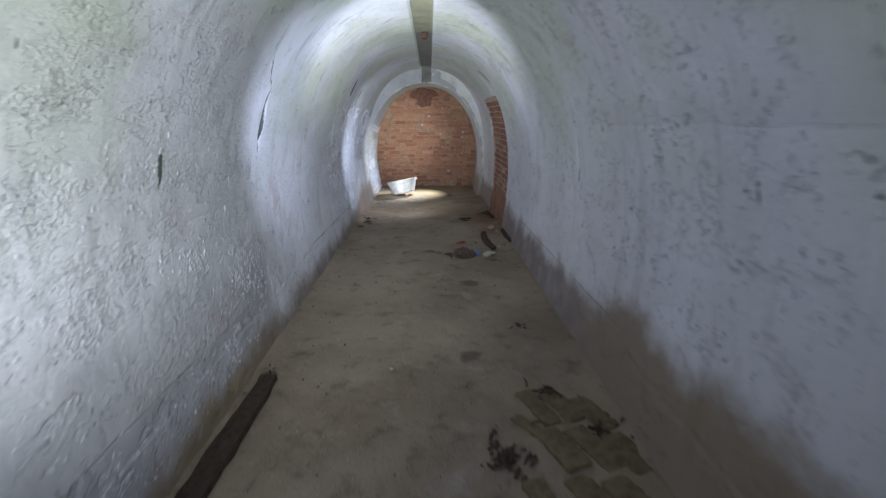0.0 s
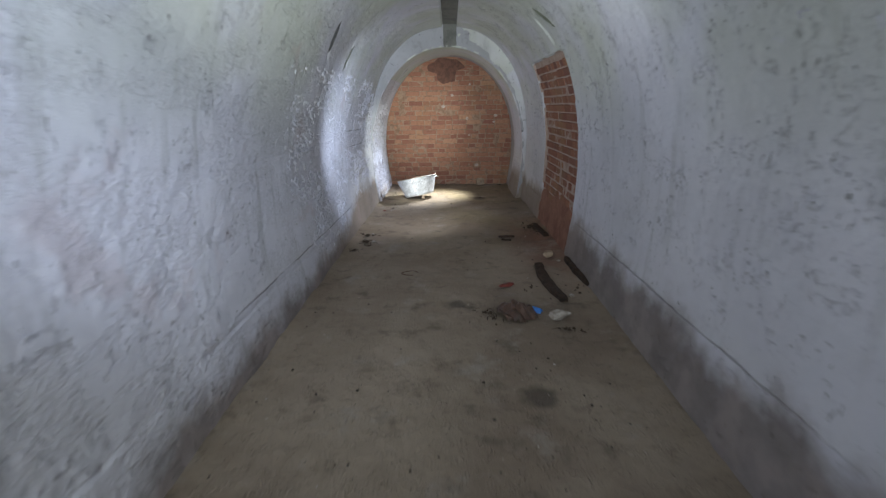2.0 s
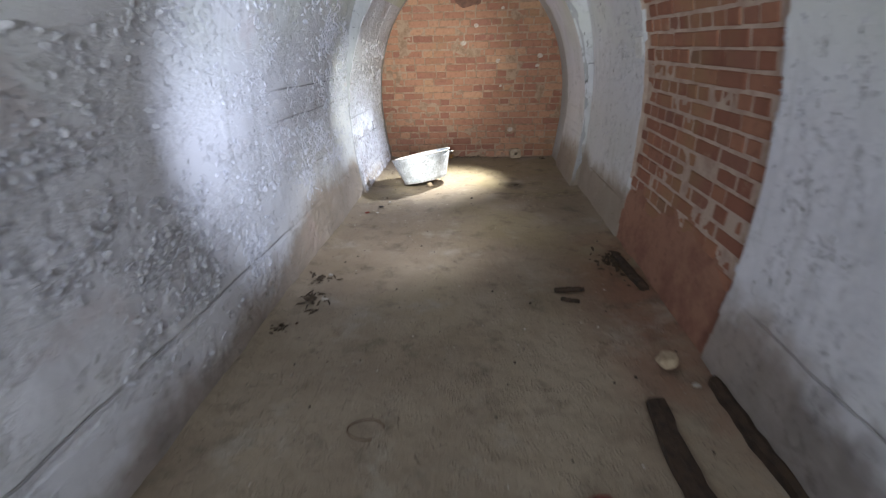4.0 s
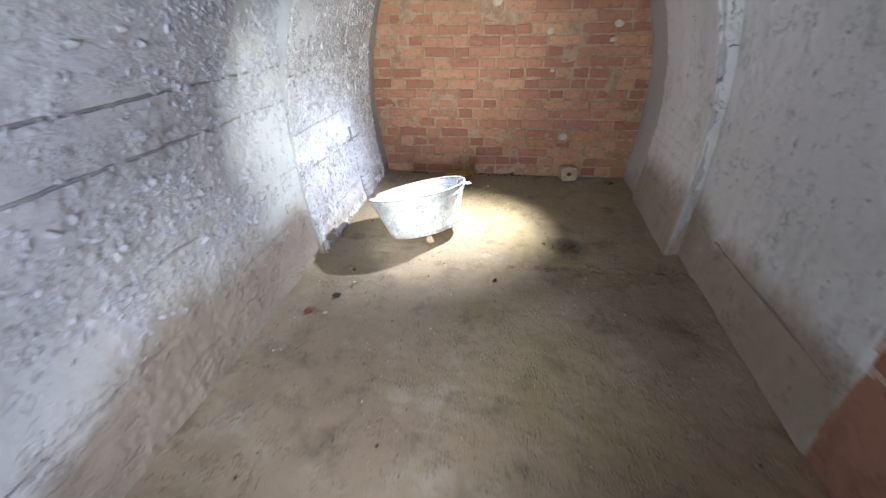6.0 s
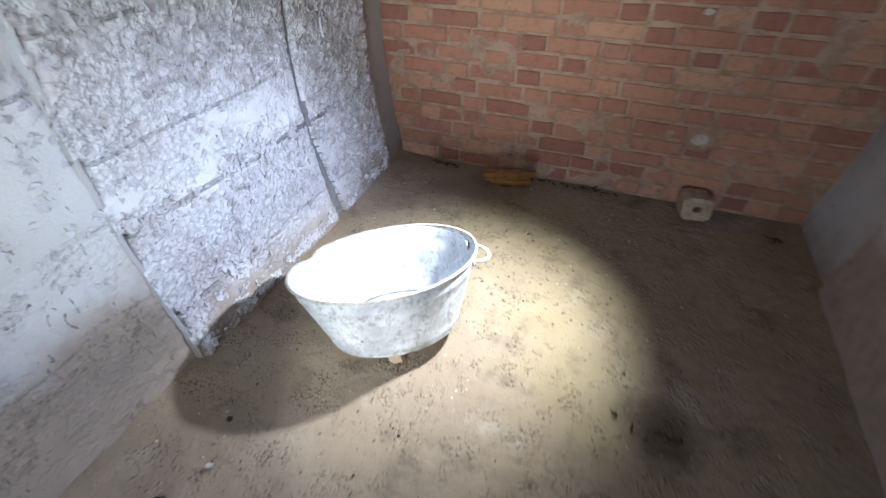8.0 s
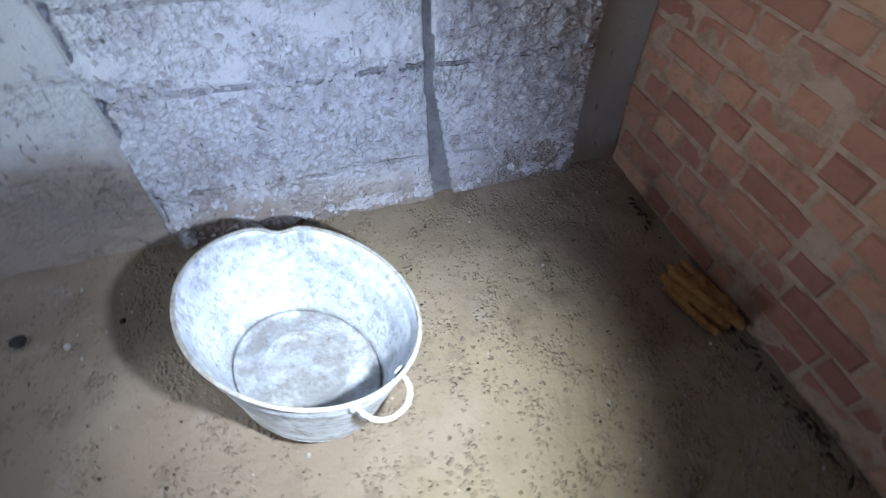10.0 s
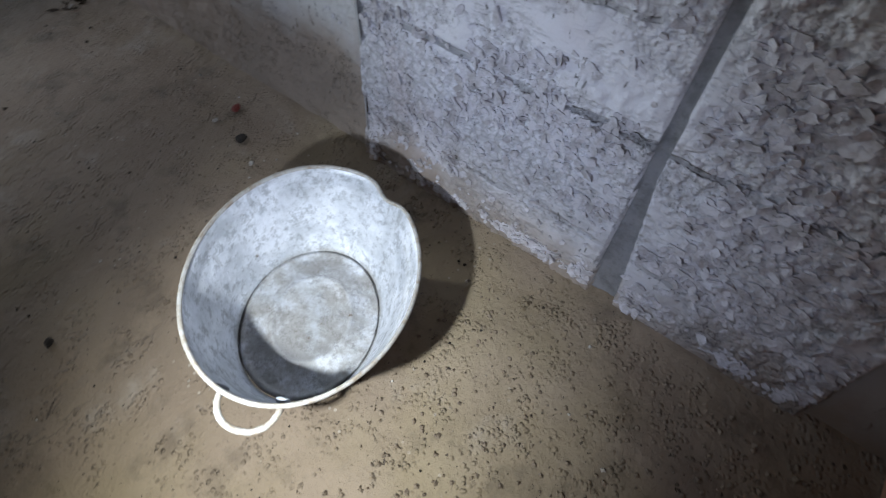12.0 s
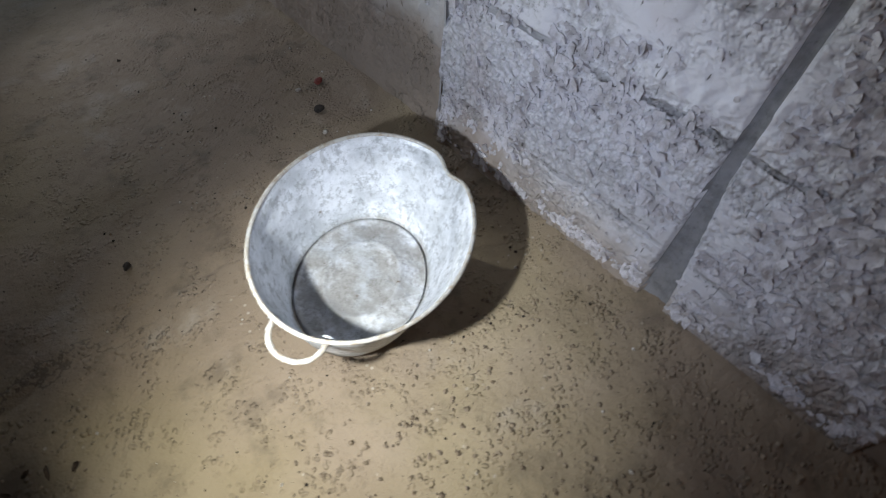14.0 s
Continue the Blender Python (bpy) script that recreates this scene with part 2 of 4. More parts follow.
def earth_floor():
    m, nt, b = shader("trodden_earth_on_concrete")
    x, y, z = axes(nt)
    big, mid = grain(nt, 0.9, 5, 0.6), grain(nt, 5, 7, 0.65)
    col = mix(nt, step(nt, big, 0.35, 0.65), (0.225, 0.176, 0.132), (0.330, 0.270, 0.210))
    # Yellow-green pool of the torch's warm core, painted into the floor colour.
    green_tint = calc(nt, "MULTIPLY", step(nt, grain(nt, 0.8, 4), 0.40, 0.60), step(nt, y, -4.671, -2.617))
    col = mix(nt, calc(nt, "MULTIPLY", green_tint, 0.40), col, (0.240, 0.200, 0.095))
    dust_and_shade = calc(nt, "MULTIPLY", step(nt, x, 0.45, 0.95), calc(nt, "MULTIPLY", step(nt, y, -5.4, -4.0), step(nt, y, -2.3, -3.2)))
    col = mix(nt, calc(nt, "MULTIPLY", calc(nt, "MULTIPLY", dust_and_shade, step(nt, grain(nt, 3, 5), 0.30, 0.60)), 0.65), col, (0.22, 0.095, 0.06))
    crack = calc(nt, "ADD", calc(nt, "ADD", y, 1.60), calc(nt, "MULTIPLY", calc(nt, "SUBTRACT", grain(nt, 4.5, 5, 0.65), 0.5), 0.5))
    crack = calc(nt, "MULTIPLY", step(nt, calc(nt, "ABSOLUTE", crack), 0.010, 0.003), step(nt, x, -0.1, 0.2))
    col = mix(nt, calc(nt, "MULTIPLY", crack, 0.5), col, (0.03, 0.025, 0.02))
    col = mix(nt, calc(nt, "MULTIPLY", step(nt, mid, 0.52, 0.70), 0.55), col, (0.085, 0.066, 0.050))
    col = mix(nt, calc(nt, "MULTIPLY", step(nt, grain(nt, 2.2, 6, 0.7), 0.54, 0.70), 0.6), col, (0.37, 0.33, 0.29))
    for sx, sy, r in ((0.028, -5.278, 0.10), (0.41, -6.377, 0.13), (0.12, -5.339, 0.07), (0.42, -1.34, 0.16), (0.3, -7.754, 0.09)):
        d = calc(nt, "SQRT", calc(nt, "ADD", calc(nt, "POWER", calc(nt, "ABSOLUTE", calc(nt, "SUBTRACT", x, sx)), 2.0),
                                  calc(nt, "POWER", calc(nt, "ABSOLUTE", calc(nt, "SUBTRACT", y, sy)), 2.0)))
        d = calc(nt, "ADD", d, calc(nt, "MULTIPLY", calc(nt, "SUBTRACT", mid, 0.5), 0.25))
        col = mix(nt, calc(nt, "MULTIPLY", step(nt, d, r, r * 0.3), 0.62), col, (0.040, 0.032, 0.026))
    col = mix(nt, step(nt, grain(nt, 70, 3, 0.6), 0.66, 0.72), col, (0.055, 0.042, 0.032))
    col = mix(nt, calc(nt, "MULTIPLY", step(nt, cells(nt, 26), 0.13, 0.08), step(nt, grain(nt, 6, 3), 0.52, 0.6)), col, (0.36, 0.32, 0.27))
    link(nt, col, b.inputs["Base Color"])
    b.inputs["Roughness"].default_value = 0.72
    b.inputs["Specular IOR Level"].default_value = 0.3
    crumb = calc(nt, "MULTIPLY", step(nt, cells(nt, 75), 0.55, 0.15), step(nt, grain(nt, 9, 5, 0.65), 0.47, 0.60))
    bump(nt, b, crumb, 0.005)
    bump(nt, b, grain(nt, 130, 5, 0.75), 0.0025)
    bump(nt, b, grain(nt, 7, 6, 0.58), 0.022)
    return m


EARTH = earth_floor()


def brick_red(name, tones):
    m, nt, b = shader(name)
    rnd = nt.nodes.new("ShaderNodeObjectInfo").outputs["Random"]
    ramp = nt.nodes.new("ShaderNodeValToRGB")
    ramp.color_ramp.interpolation = "LINEAR"
    for n, (at, tone) in enumerate(tones):
        e = ramp.color_ramp.elements[n] if n < 2 else ramp.color_ramp.elements.new(at)
        e.position, e.color = at, (*tone, 1)
    nt.links.new(rnd, ramp.inputs[0])
    col = mix(nt, calc(nt, "MULTIPLY", step(nt, grain(nt, 22, 6, 0.7), 0.45, 0.7), 0.45), ramp.outputs[0], (0.16, 0.075, 0.050))
    col = mix(nt, calc(nt, "MULTIPLY", step(nt, grain(nt, 9, 6, 0.7), 0.58, 0.74), 0.42), col, (0.50, 0.36, 0.25))
    col = mix(nt, calc(nt, "MULTIPLY", step(nt, grain(nt, 1.6, 4), 0.52, 0.70), 0.35), col, (0.30, 0.22, 0.10))
    link(nt, col, b.inputs["Base Color"])
    b.inputs["Roughness"].default_value = 0.88
    bump(nt, b, grain(nt, 45, 7, 0.7), 0.006)
    return m


BRICK = brick_red("orange_red_brick", [(0.0, (0.26, 0.115, 0.080)), (0.25, (0.33, 0.150, 0.098)), (0.6, (0.40, 0.205, 0.130)), (0.85, (0.45, 0.255, 0.160)), (1.0, (0.30, 0.130, 0.095))])
BRICK_DARK = brick_red("dark_red_brick", [(0.0, (0.22, 0.085, 0.055)), (0.4, (0.30, 0.125, 0.080)), (0.75, (0.35, 0.160, 0.10)), (1.0, (0.19, 0.08, 0.065))])


def plain(name, colour, other=None, rough=0.8, metal=0.0, scale=18, relief=0.003, spec=0.4):
    m, nt, b = shader(name)
    other = other or tuple(c * 0.55 for c in colour)
    col = mix(nt, step(nt, grain(nt, scale, 7, 0.7), 0.40, 0.66), colour, other)
    col = mix(nt, calc(nt, "MULTIPLY", step(nt, grain(nt, scale * 5, 4, 0.7), 0.55, 0.7), 0.4), col, tuple(c * 0.5 for c in other))
    link(nt, col, b.inputs["Base Color"])
    b.inputs["Roughness"].default_value, b.inputs["Metallic"].default_value = rough, metal
    b.inputs["Specular IOR Level"].default_value = spec
    if relief:
        bump(nt, b, grain(nt, scale * 3, 6, 0.7), relief)
    return m


MORTAR = plain("lime_mortar", (0.38, 0.265, 0.19), (0.24, 0.150, 0.10), 0.95, scale=9, relief=0.006)
MORTAR_PINK = plain("pale_pink_mortar", (0.50, 0.39, 0.33), (0.38, 0.27, 0.22), 0.95, scale=9, relief=0.006)
MORTAR_RED = plain("reddish_mortar", (0.32, 0.165, 0.115), (0.22, 0.105, 0.075), 0.95, scale=5, relief=0.006)
SLOT = plain("bare_olive_concrete", (0.30, 0.29, 0.20), (0.22, 0.22, 0.17), 0.9, scale=6)
SLOT_DARK = plain("bare_grey_concrete", (0.20, 0.20, 0.18), (0.14, 0.14, 0.13), 0.9, scale=6)
JOINT = plain("joint_concrete", (0.27, 0.27, 0.29), (0.19, 0.19, 0.20), 0.9, scale=20)
TIMBER = plain("rotten_dark_timber", (0.062, 0.038, 0.026), (0.022, 0.016, 0.013), 0.85, scale=30, relief=0.006)
RUST = plain("rusty_iron", (0.10, 0.045, 0.025), (0.05, 0.025, 0.018), 0.85, scale=40)
WOOD = plain("split_orange_wood", (0.42, 0.24, 0.085), (0.25, 0.12, 0.04), 0.75, scale=25, relief=0.004)
STONE = plain("pale_concrete_lump", (0.50, 0.46, 0.42), (0.30, 0.26, 0.22), 0.9, scale=16, relief=0.006)
BLOCKMAT = plain("tan_fired_clay", (0.45, 0.36, 0.26), (0.30, 0.22, 0.16), 0.9, scale=20)
BAG = plain("brown_plastic_film", (0.105, 0.060, 0.042), (0.060, 0.036, 0.028), 0.42, scale=14, relief=0.003, spec=0.5)
BLUE = plain("blue_plastic", (0.045, 0.20, 0.62), (0.035, 0.13, 0.42), 0.4, scale=10, relief=0.0, spec=0.5)
REDBIT = plain("red_scrap", (0.20, 0.045, 0.034), (0.16, 0.03, 0.025), 0.6, scale=40)
DARKBIT = plain("dark_grit", (0.035, 0.028, 0.024), (0.018, 0.015, 0.013), 0.9, scale=50)
CHIP = plain("pale_flakes", (0.50, 0.47, 0.44), (0.32, 0.29, 0.26), 0.9, scale=50)
LEAF = plain("rotten_leaves", (0.075, 0.052, 0.034), (0.038, 0.027, 0.020), 0.85, scale=50)
SPLASH = plain("white_plaster", (0.54, 0.47, 0.41), (0.38, 0.31, 0.26), 0.95, scale=40)
PAINT = plain("white_paint", (0.74, 0.74, 0.76), (0.55, 0.54, 0.54), 0.9, scale=30)
PATCHMAT = plain("brown_render", (0.20, 0.105, 0.075), (0.13, 0.07, 0.055), 0.95, scale=12)


def zinc():
    """Old galvanised sheet: dull bright spangle with chalky white bloom and dirt."""
    m, nt, b = shader("galvanised_zinc")
    v = nt.nodes.new("ShaderNodeTexCoord").outputs["Object"]
    bloom = grain(nt, 9, 7, 0.7, v)
    col = mix(nt, step(nt, bloom, 0.36, 0.66), (0.52, 0.55, 0.60), (0.80, 0.83, 0.90))
    col = mix(nt, calc(nt, "MULTIPLY", step(nt, grain(nt, 38, 7, 0.8, v), 0.49, 0.61), 0.62), col, (0.25, 0.27, 0.30))
    col = mix(nt, calc(nt, "MULTIPLY", step(nt, grain(nt, 30, 5, 0.6, v, (1, 1, 0.16)), 0.58, 0.68), 0.5), col, (0.30, 0.31, 0.33))
    zc = nt.nodes.new("ShaderNodeSeparateXYZ")
    nt.links.new(v, zc.inputs[0])
    dirt = calc(nt, "MULTIPLY", step(nt, zc.outputs[2], 0.034, 0.014), step(nt, grain(nt, 14, 6, 0.7, v), 0.30, 0.60))
    col = mix(nt, calc(nt, "MULTIPLY", dirt, 0.7), col, (0.24, 0.22, 0.19))
    col = mix(nt, step(nt, grain(nt, 30, 5, 0.7, v), 0.66, 0.72), col, (0.17, 0.13, 0.10))
    link(nt, col, b.inputs["Base Color"])
    b.inputs["Metallic"].default_value = 0.35
    b.inputs["Roughness"].default_value = 0.55
    bump(nt, b, grain(nt, 40, 5, 0.6, v), 0.002)
    bump(nt, b, grain(nt, 6, 3, 0.5, v), 0.010)
    return m


ZINC = zinc()
RIMMAT = plain("worn_zinc_rim", (0.50, 0.50, 0.49), (0.33, 0.28, 0.22), 0.6, 0.2, scale=45, relief=0.001)

# ---- helpers for building ----


def vnoise(p, size, seed=0):
    """Smooth value noise from 0 to 1 at points p (n, 3), with cells of that size."""
    q = np.asarray(p, float) / size + 1000.0
    i = np.floor(q).astype(np.int64)
    f = q - i
    f = f * f * (3 - 2 * f)
    out = np.zeros(len(q))
    for dx in (0, 1):
        for dy in (0, 1):
            for dz in (0, 1):
                h = ((i[:, 0] + dx) * 73856093) ^ ((i[:, 1] + dy) * 19349663) ^ ((i[:, 2] + dz) * 83492791) ^ (seed * 2654435)
                h = (h ^ (h >> 13)) * 1274126177
                h = ((h ^ (h >> 16)) & 0xFFFF) / 65535.0
                w = (f[:, 0] if dx else 1 - f[:, 0]) * (f[:, 1] if dy else 1 - f[:, 1]) * (f[:, 2] if dz else 1 - f[:, 2])
                out += h * w
    return out


def fractal(p, size, octaves=4, seed=0):
    total, amp, norm = 0, 1.0, 0
    for k in range(octaves):
        total = total + amp * vnoise(p, size / 2 ** k, seed + k)
        norm, amp = norm + amp, amp * 0.55
    return total / norm


def crumbs(u, v, cell, seed=0, share=0.7):
    """Height 0 to 1 of rounded crumbs strewn over a surface with the coordinates u, v."""
    a, b = np.floor(u / cell).astype(np.int64), np.floor(v / cell).astype(np.int64)
    out = np.zeros(len(u))
    for da in (-1, 0, 1):
        for db in (-1, 0, 1):
            h = ((a + da) * 73856093) ^ ((b + db) * 19349663) ^ (seed * 83492791)
            h = (h ^ (h >> 13)) * 1274126177
            r = [(((h >> k) ^ (h >> (k + 9))) & 1023) / 1023.0 for k in (3, 11, 19, 7)]
            size = cell * (0.30 + 0.40 * r[2])
            d = np.hypot(u - (a + da + r[0]) * cell, (v - (b + db + r[1]) * cell) * (0.8 + 0.5 * r[3])) / size
            out = np.maximum(out, np.where(r[3] < share, np.sqrt(np.clip(1 - d * d, 0, 1)) * (0.5 + 0.5 * r[2]), 0))
    return out


def smooth(v, lo, hi):
    t = np.clip((v - lo) / (hi - lo), 0, 1)
    return t * t * (3 - 2 * t)


def mesh_of(name, verts, faces, mats, which=None, soft=True):
    me = bpy.data.meshes.new(name)
    me.from_pydata([tuple(v) for v in verts], [], faces)
    for m in mats if isinstance(mats, (list, tuple)) else [mats]:
        me.materials.append(m)
    if which is not None:
        me.polygons.foreach_set("material_index", np.asarray(which, dtype=np.int32))
    me.polygons.foreach_set("use_smooth", np.full(len(faces), soft))
    me.update()
    return me


def part(name, bm, material, parent=None, label="", soft=False):
    me = bpy.data.meshes.new(name)
    bmesh.ops.recalc_face_normals(bm, faces=bm.faces[:])
    for f in bm.faces:
        f.smooth = soft
    bm.to_mesh(me)
    bm.free()
    me.materials.append(material)
    ob = new(name, me)
    if parent:
        ob.parent = parent
    return tagged(ob, label)


def setting(name, me, label, category):
    return tagged(new(name, me), label, category, kind="structure")


# ---- the plan: a horseshoe tunnel that runs along y to a slightly narrower end bay, closed by a brick wall at y = 0 ----
STEP_Y, BACK_Y = -1.50, -13.0
SKEW = 0.12  # the step runs a little aslant
TUNNEL = dict(cx=-0.005, a=1.12, base=1.06, z0=0.80, b=1.57, p=2.25)
BAY = dict(cx=-0.030, a=1.085, base=1.012, z0=0.70, b=1.42, p=2.1)


def arc(c, n=1200):
    """The section's curve from the left foot over the crown to the right foot: x, z and the way along it."""
    z = np.linspace(-0.06, c["z0"], 200)
    x = c["base"] + (c["a"] - c["base"]) * np.sin(np.pi / 2 * np.clip(z / c["z0"], -0.1, 1))
    th = np.linspace(0, np.pi, 800)[1:-1]
    ux = -np.sign(np.cos(th)) * np.abs(np.cos(th)) ** (2 / c["p"]) * c["a"]
    uz = c["z0"] + np.abs(np.sin(th)) ** (2 / c["p"]) * c["b"]
    xs, zs = np.r_[-x, ux, x[::-1]], np.r_[z, uz, z[::-1]]
    s = np.r_[0, np.cumsum(np.hypot(np.diff(xs), np.diff(zs)))]
    t = np.linspace(0, s[-1], n)
    return np.interp(t, s, xs) + c["cx"], np.interp(t, s, zs), t


def width_at(c, z, side):
    """The wall's x at height z, on side -1 or 1."""
    x, zz, s = arc(c)
    half = len(x) // 2
    sel = slice(0, half) if side < 0 else slice(half, None)
    xs, zs = x[sel], zz[sel]
    order = np.argsort(zs)
    return float(np.interp(z, zs[order], xs[order]))


def shell(name, c, y0, y1, s0, s1, pitch, relief, mats, pick, thick=0.28, skew=(0.0, 0.0), fine=None):
    """A length of wall or vault as a thick body: the worn inner face, a plain outer face and caps."""
    X, Z, S = arc(c)
    lo, hi = S[-1] * s0, S[-1] * s1
    ns, ny = max(4, int((hi - lo) / pitch)), max(4, int((y1 - y0) / pitch))
    s, y = np.linspace(lo, hi, ns), np.linspace(y0, y1, ny)
    if fine:
        y = np.r_[np.arange(y0, fine[0], pitch * 1.5), np.linspace(fine[0], y1, int((y1 - fine[0]) / fine[1]))]
        ny = len(y)
    x, z = np.interp(s, S, X), np.interp(s, S, Z)
    tx, tz = np.gradient(x, s), np.gradient(z, s)
    nx, nz_ = -tz, tx
    yy, ss = np.meshgrid(y, np.arange(ns), indexing="ij")
    share = (yy - y0) / (y1 - y0)
    yy = yy + x[ss] * (skew[0] * (1 - share) + skew[1] * share)
    p = np.stack([x[ss], yy, z[ss]], -1).reshape(-1, 3)
    n = np.stack([nx[ss], 0 * yy, nz_[ss]], -1).reshape(-1, 3)
    d = relief(p)
    inner = p + n * d[:, None]
    idx = np.arange(ny * ns).reshape(ny, ns)
    faces = np.stack([idx[:-1, :-1], idx[:-1, 1:], idx[1:, 1:], idx[1:, :-1]], -1).reshape(-1, 4)
    mid = p[faces].mean(1)
    which = pick(mid)
    outer = p + n * thick
    verts, fl, wl = [inner], [faces], [which]
    count = len(inner)
    for loop in (idx[0], idx[-1], idx[:, 0], idx[:, -1]):
        verts += [inner[loop], outer[loop]]
        k, m = np.arange(len(loop) - 1), len(loop)
        fl.append(np.stack([count + k, count + k + 1, count + m + k + 1, count + m + k], -1))
        wl.append(np.zeros(len(k), int))
        count += 2 * m
    ky, ks = np.linspace(0, ny - 1, 4).astype(int), np.linspace(0, ns - 1, 14).astype(int)
    sub = idx[np.ix_(ky, ks)]
    verts.append(outer[sub.ravel()])
    o = count + np.arange(sub.size).reshape(sub.shape)
    of = np.stack([o[:-1, :-1], o[1:, :-1], o[1:, 1:], o[:-1, 1:]], -1).reshape(-1, 4)
    fl.append(of)
    wl.append(np.zeros(len(of), int))
    return mesh_of(name, np.concatenate(verts), np.concatenate(fl).tolist(), mats, np.concatenate(wl))


# brick infill of a former opening in the right wall of the tunnel
PATCH_Y0, PATCH_Y1, PATCH_TOP = -4.178, -2.760, 1.78


def in_patch(p):
    edge = 0.02 * (fractal(p, 0.2, 3, 5) - 0.5)
    return (p[:, 0] > 0.3) & (p[:, 1] > PATCH_Y0 + edge) & (p[:, 1] < PATCH_Y1 + edge) & (p[:, 2] < PATCH_TOP + edge)


def line(v, at, half):
    return np.clip(1 - np.abs(v - at) / half, 0, 1)


def tunnel_relief(p):
    x, y, z = p.T
    wob = 0.05 * (fractal(p, 0.5, 3, 31) - 0.5)
    d = 0.012 * (fractal(p, 0.9, 3, 1) - 0.5) + 0.004 * (fractal(p, 0.11, 3, 2) - 0.5)
    rough = smooth(fractal(p, 0.55, 3, 3), 0.43, 0.57) * smooth(1.5 - np.abs(z - 0.2), 0.0, 0.8)
    pit = smooth(fractal(p, 0.060, 3, 4), 0.52, 0.60)
    near = np.where(x < 0, np.maximum(smooth(y, -5.2, -3.0), smooth(-7.25 - y, 0, 0.2) * (0.2 + 0.8 * smooth(y, -9.5, -8.9))), 0.25 * smooth(y, -5.2, -3.0))
    side = np.abs(x) > 0.5
    d += 0.003 * rough * pit * side
    chip = smooth(crumbs(y, z, 0.042, 6, 0.55), 0.25, 0.55) + 0.7 * smooth(crumbs(y + 0.3, z, 0.024, 16, 0.5), 0.3, 0.6)
    d -= (0.001 + 0.002 * near) * chip * rough * side
    d -= 0.002 * smooth(crumbs(y, z, 0.10, 7, 0.14), 0.3, 0.6) * side
    for at in (0.30, 1.06):
        d += 0.007 * line(z + 0.25 * wob, at, 0.010) * (fractal(p, 0.3, 2, 7) > 0.42)
    d -= 0.004 * smooth(0.30 - z + 0.2 * wob, 0.0, 0.012)
    for at in (-7.36, -9.5, -5.05):
        d += 0.004 * line(y + wob, at, 0.018) * (fractal(p, 0.25, 2, 8) > 0.40) * (z < 1.75)
    gouge = line(y + 0.4 * wob, -7.36 + 0.08 * (z - 1.55), 0.030) * smooth(z, 1.30, 1.40) * smooth(z, 1.74, 1.60)
    d += 0.015 * gouge * (x < 0)
    gouge = line(y + 0.6 * wob, -7.27, 0.03) * smooth(z, 0.95, 1.05) * smooth(z, 1.5, 1.35)
    d += 0.010 * gouge * (x > 0)
    for at in (-4.465, -3.77):
        d += 0.015 * line(y + 0.27 * (z - 1.85), at, 0.03) * smooth(z, 1.68, 1.75) * smooth(z, 1.98, 1.9) * (x < 0)
    d += 0.03 * line(y - 0.5 * (z - 1.9), -4.004, 0.03) * smooth(z, 1.82, 1.88) * smooth(z, 2.1, 2.0) * (x > 0)
    slot = (np.abs(x - 0.005) < 0.095) & (z > 1.8) & (y > -9.706)
    d = np.where(slot, 0.035 + 0.003 * pit, d)
    smear = smooth(0.42 + 0.5 * (fractal(p, 0.3, 3, 10) - 0.5) - z, 0.0, 0.12)
    d = np.where(in_patch(p), 0.0205 - 0.012 * smear + 0.005 * (fractal(p, 0.05, 2, 9) - 0.5), d)
    return d


def tunnel_pick(p):
    x, y, z = p.T
    w = np.zeros(len(p), int)
    slot = (np.abs(x - 0.005) < 0.093) & (z > 1.8) & (y > -9.706)
    w[slot] = 1
    w[slot & (y > -5.082)] = 2
    w[in_patch(p)] = 3
    w[in_patch(p) & (z > 0.42 + 0.5 * (fractal(p, 0.3, 3, 10) - 0.5))] = 4
    return w


def bay_relief(p):
    x, y, z = p.T
    wob = 0.05 * (fractal(p, 0.4, 3, 41) - 0.5)
    d = 0.014 * (fractal(p, 0.7, 3, 11) - 0.5) + 0.006 * (fractal(p, 0.08, 3, 12) - 0.5)
    left = (x < 0).astype(float)
    low = smooth(1.25 - z, 0.0, 0.5)
    rough = smooth(fractal(p * (1, 0.6, 1.8), 0.30, 4, 13), 0.44, 0.53) * low * (0.35 + 0.65 * left)
    pit = smooth(fractal(p, 0.042, 4, 14), 0.50, 0.545)
    chip = smooth(crumbs(y, z, 0.034, 3, 0.6), 0.2, 0.5) * 0.004 + smooth(crumbs(y + 0.2, z, 0.021, 4, 0.6), 0.25, 0.55) * 0.003
    d += rough * (0.003 * pit - chip + 0.002)
    d -= 0.006 * crumbs(y, z, 0.055, 5, 0.22) * low
    for at in (0.185, 0.495, 0.57, 0.72, 1.02):
        keep = fractal(p, 0.35, 2, 17) > (0.30 if at == 0.495 else 0.47)
        d += 0.010 * line(z + 0.15 * wob + 0.02 * (y + 0.8), at, 0.009) * keep
    d -= 0.006 * smooth(0.49 - z, 0, 0.01)
    wide = 0.016 + 0.022 * smooth(0.5 - z, 0.0, 0.45)
    groove = np.abs(y + 0.757 - 0.08 * np.clip(0.45 - z, 0, 0.5) + 0.3 * wob) < wide
    d = np.where(groove & (x < 0) & (z < 1.9), 0.014 + 0.003 * pit, d)
    strip = y > np.where(x < 0, -0.20, -0.47)
    d = np.where(strip, 0.018 + 0.004 * (fractal(p, 0.3, 2, 18) - 0.5), d)
    worn = smooth(fractal(p, 0.09, 3, 19), 0.45, 0.65) * smooth(-(y - SKEW * x), -STEP_Y - 0.04, -STEP_Y)
    return d + 0.03 * worn


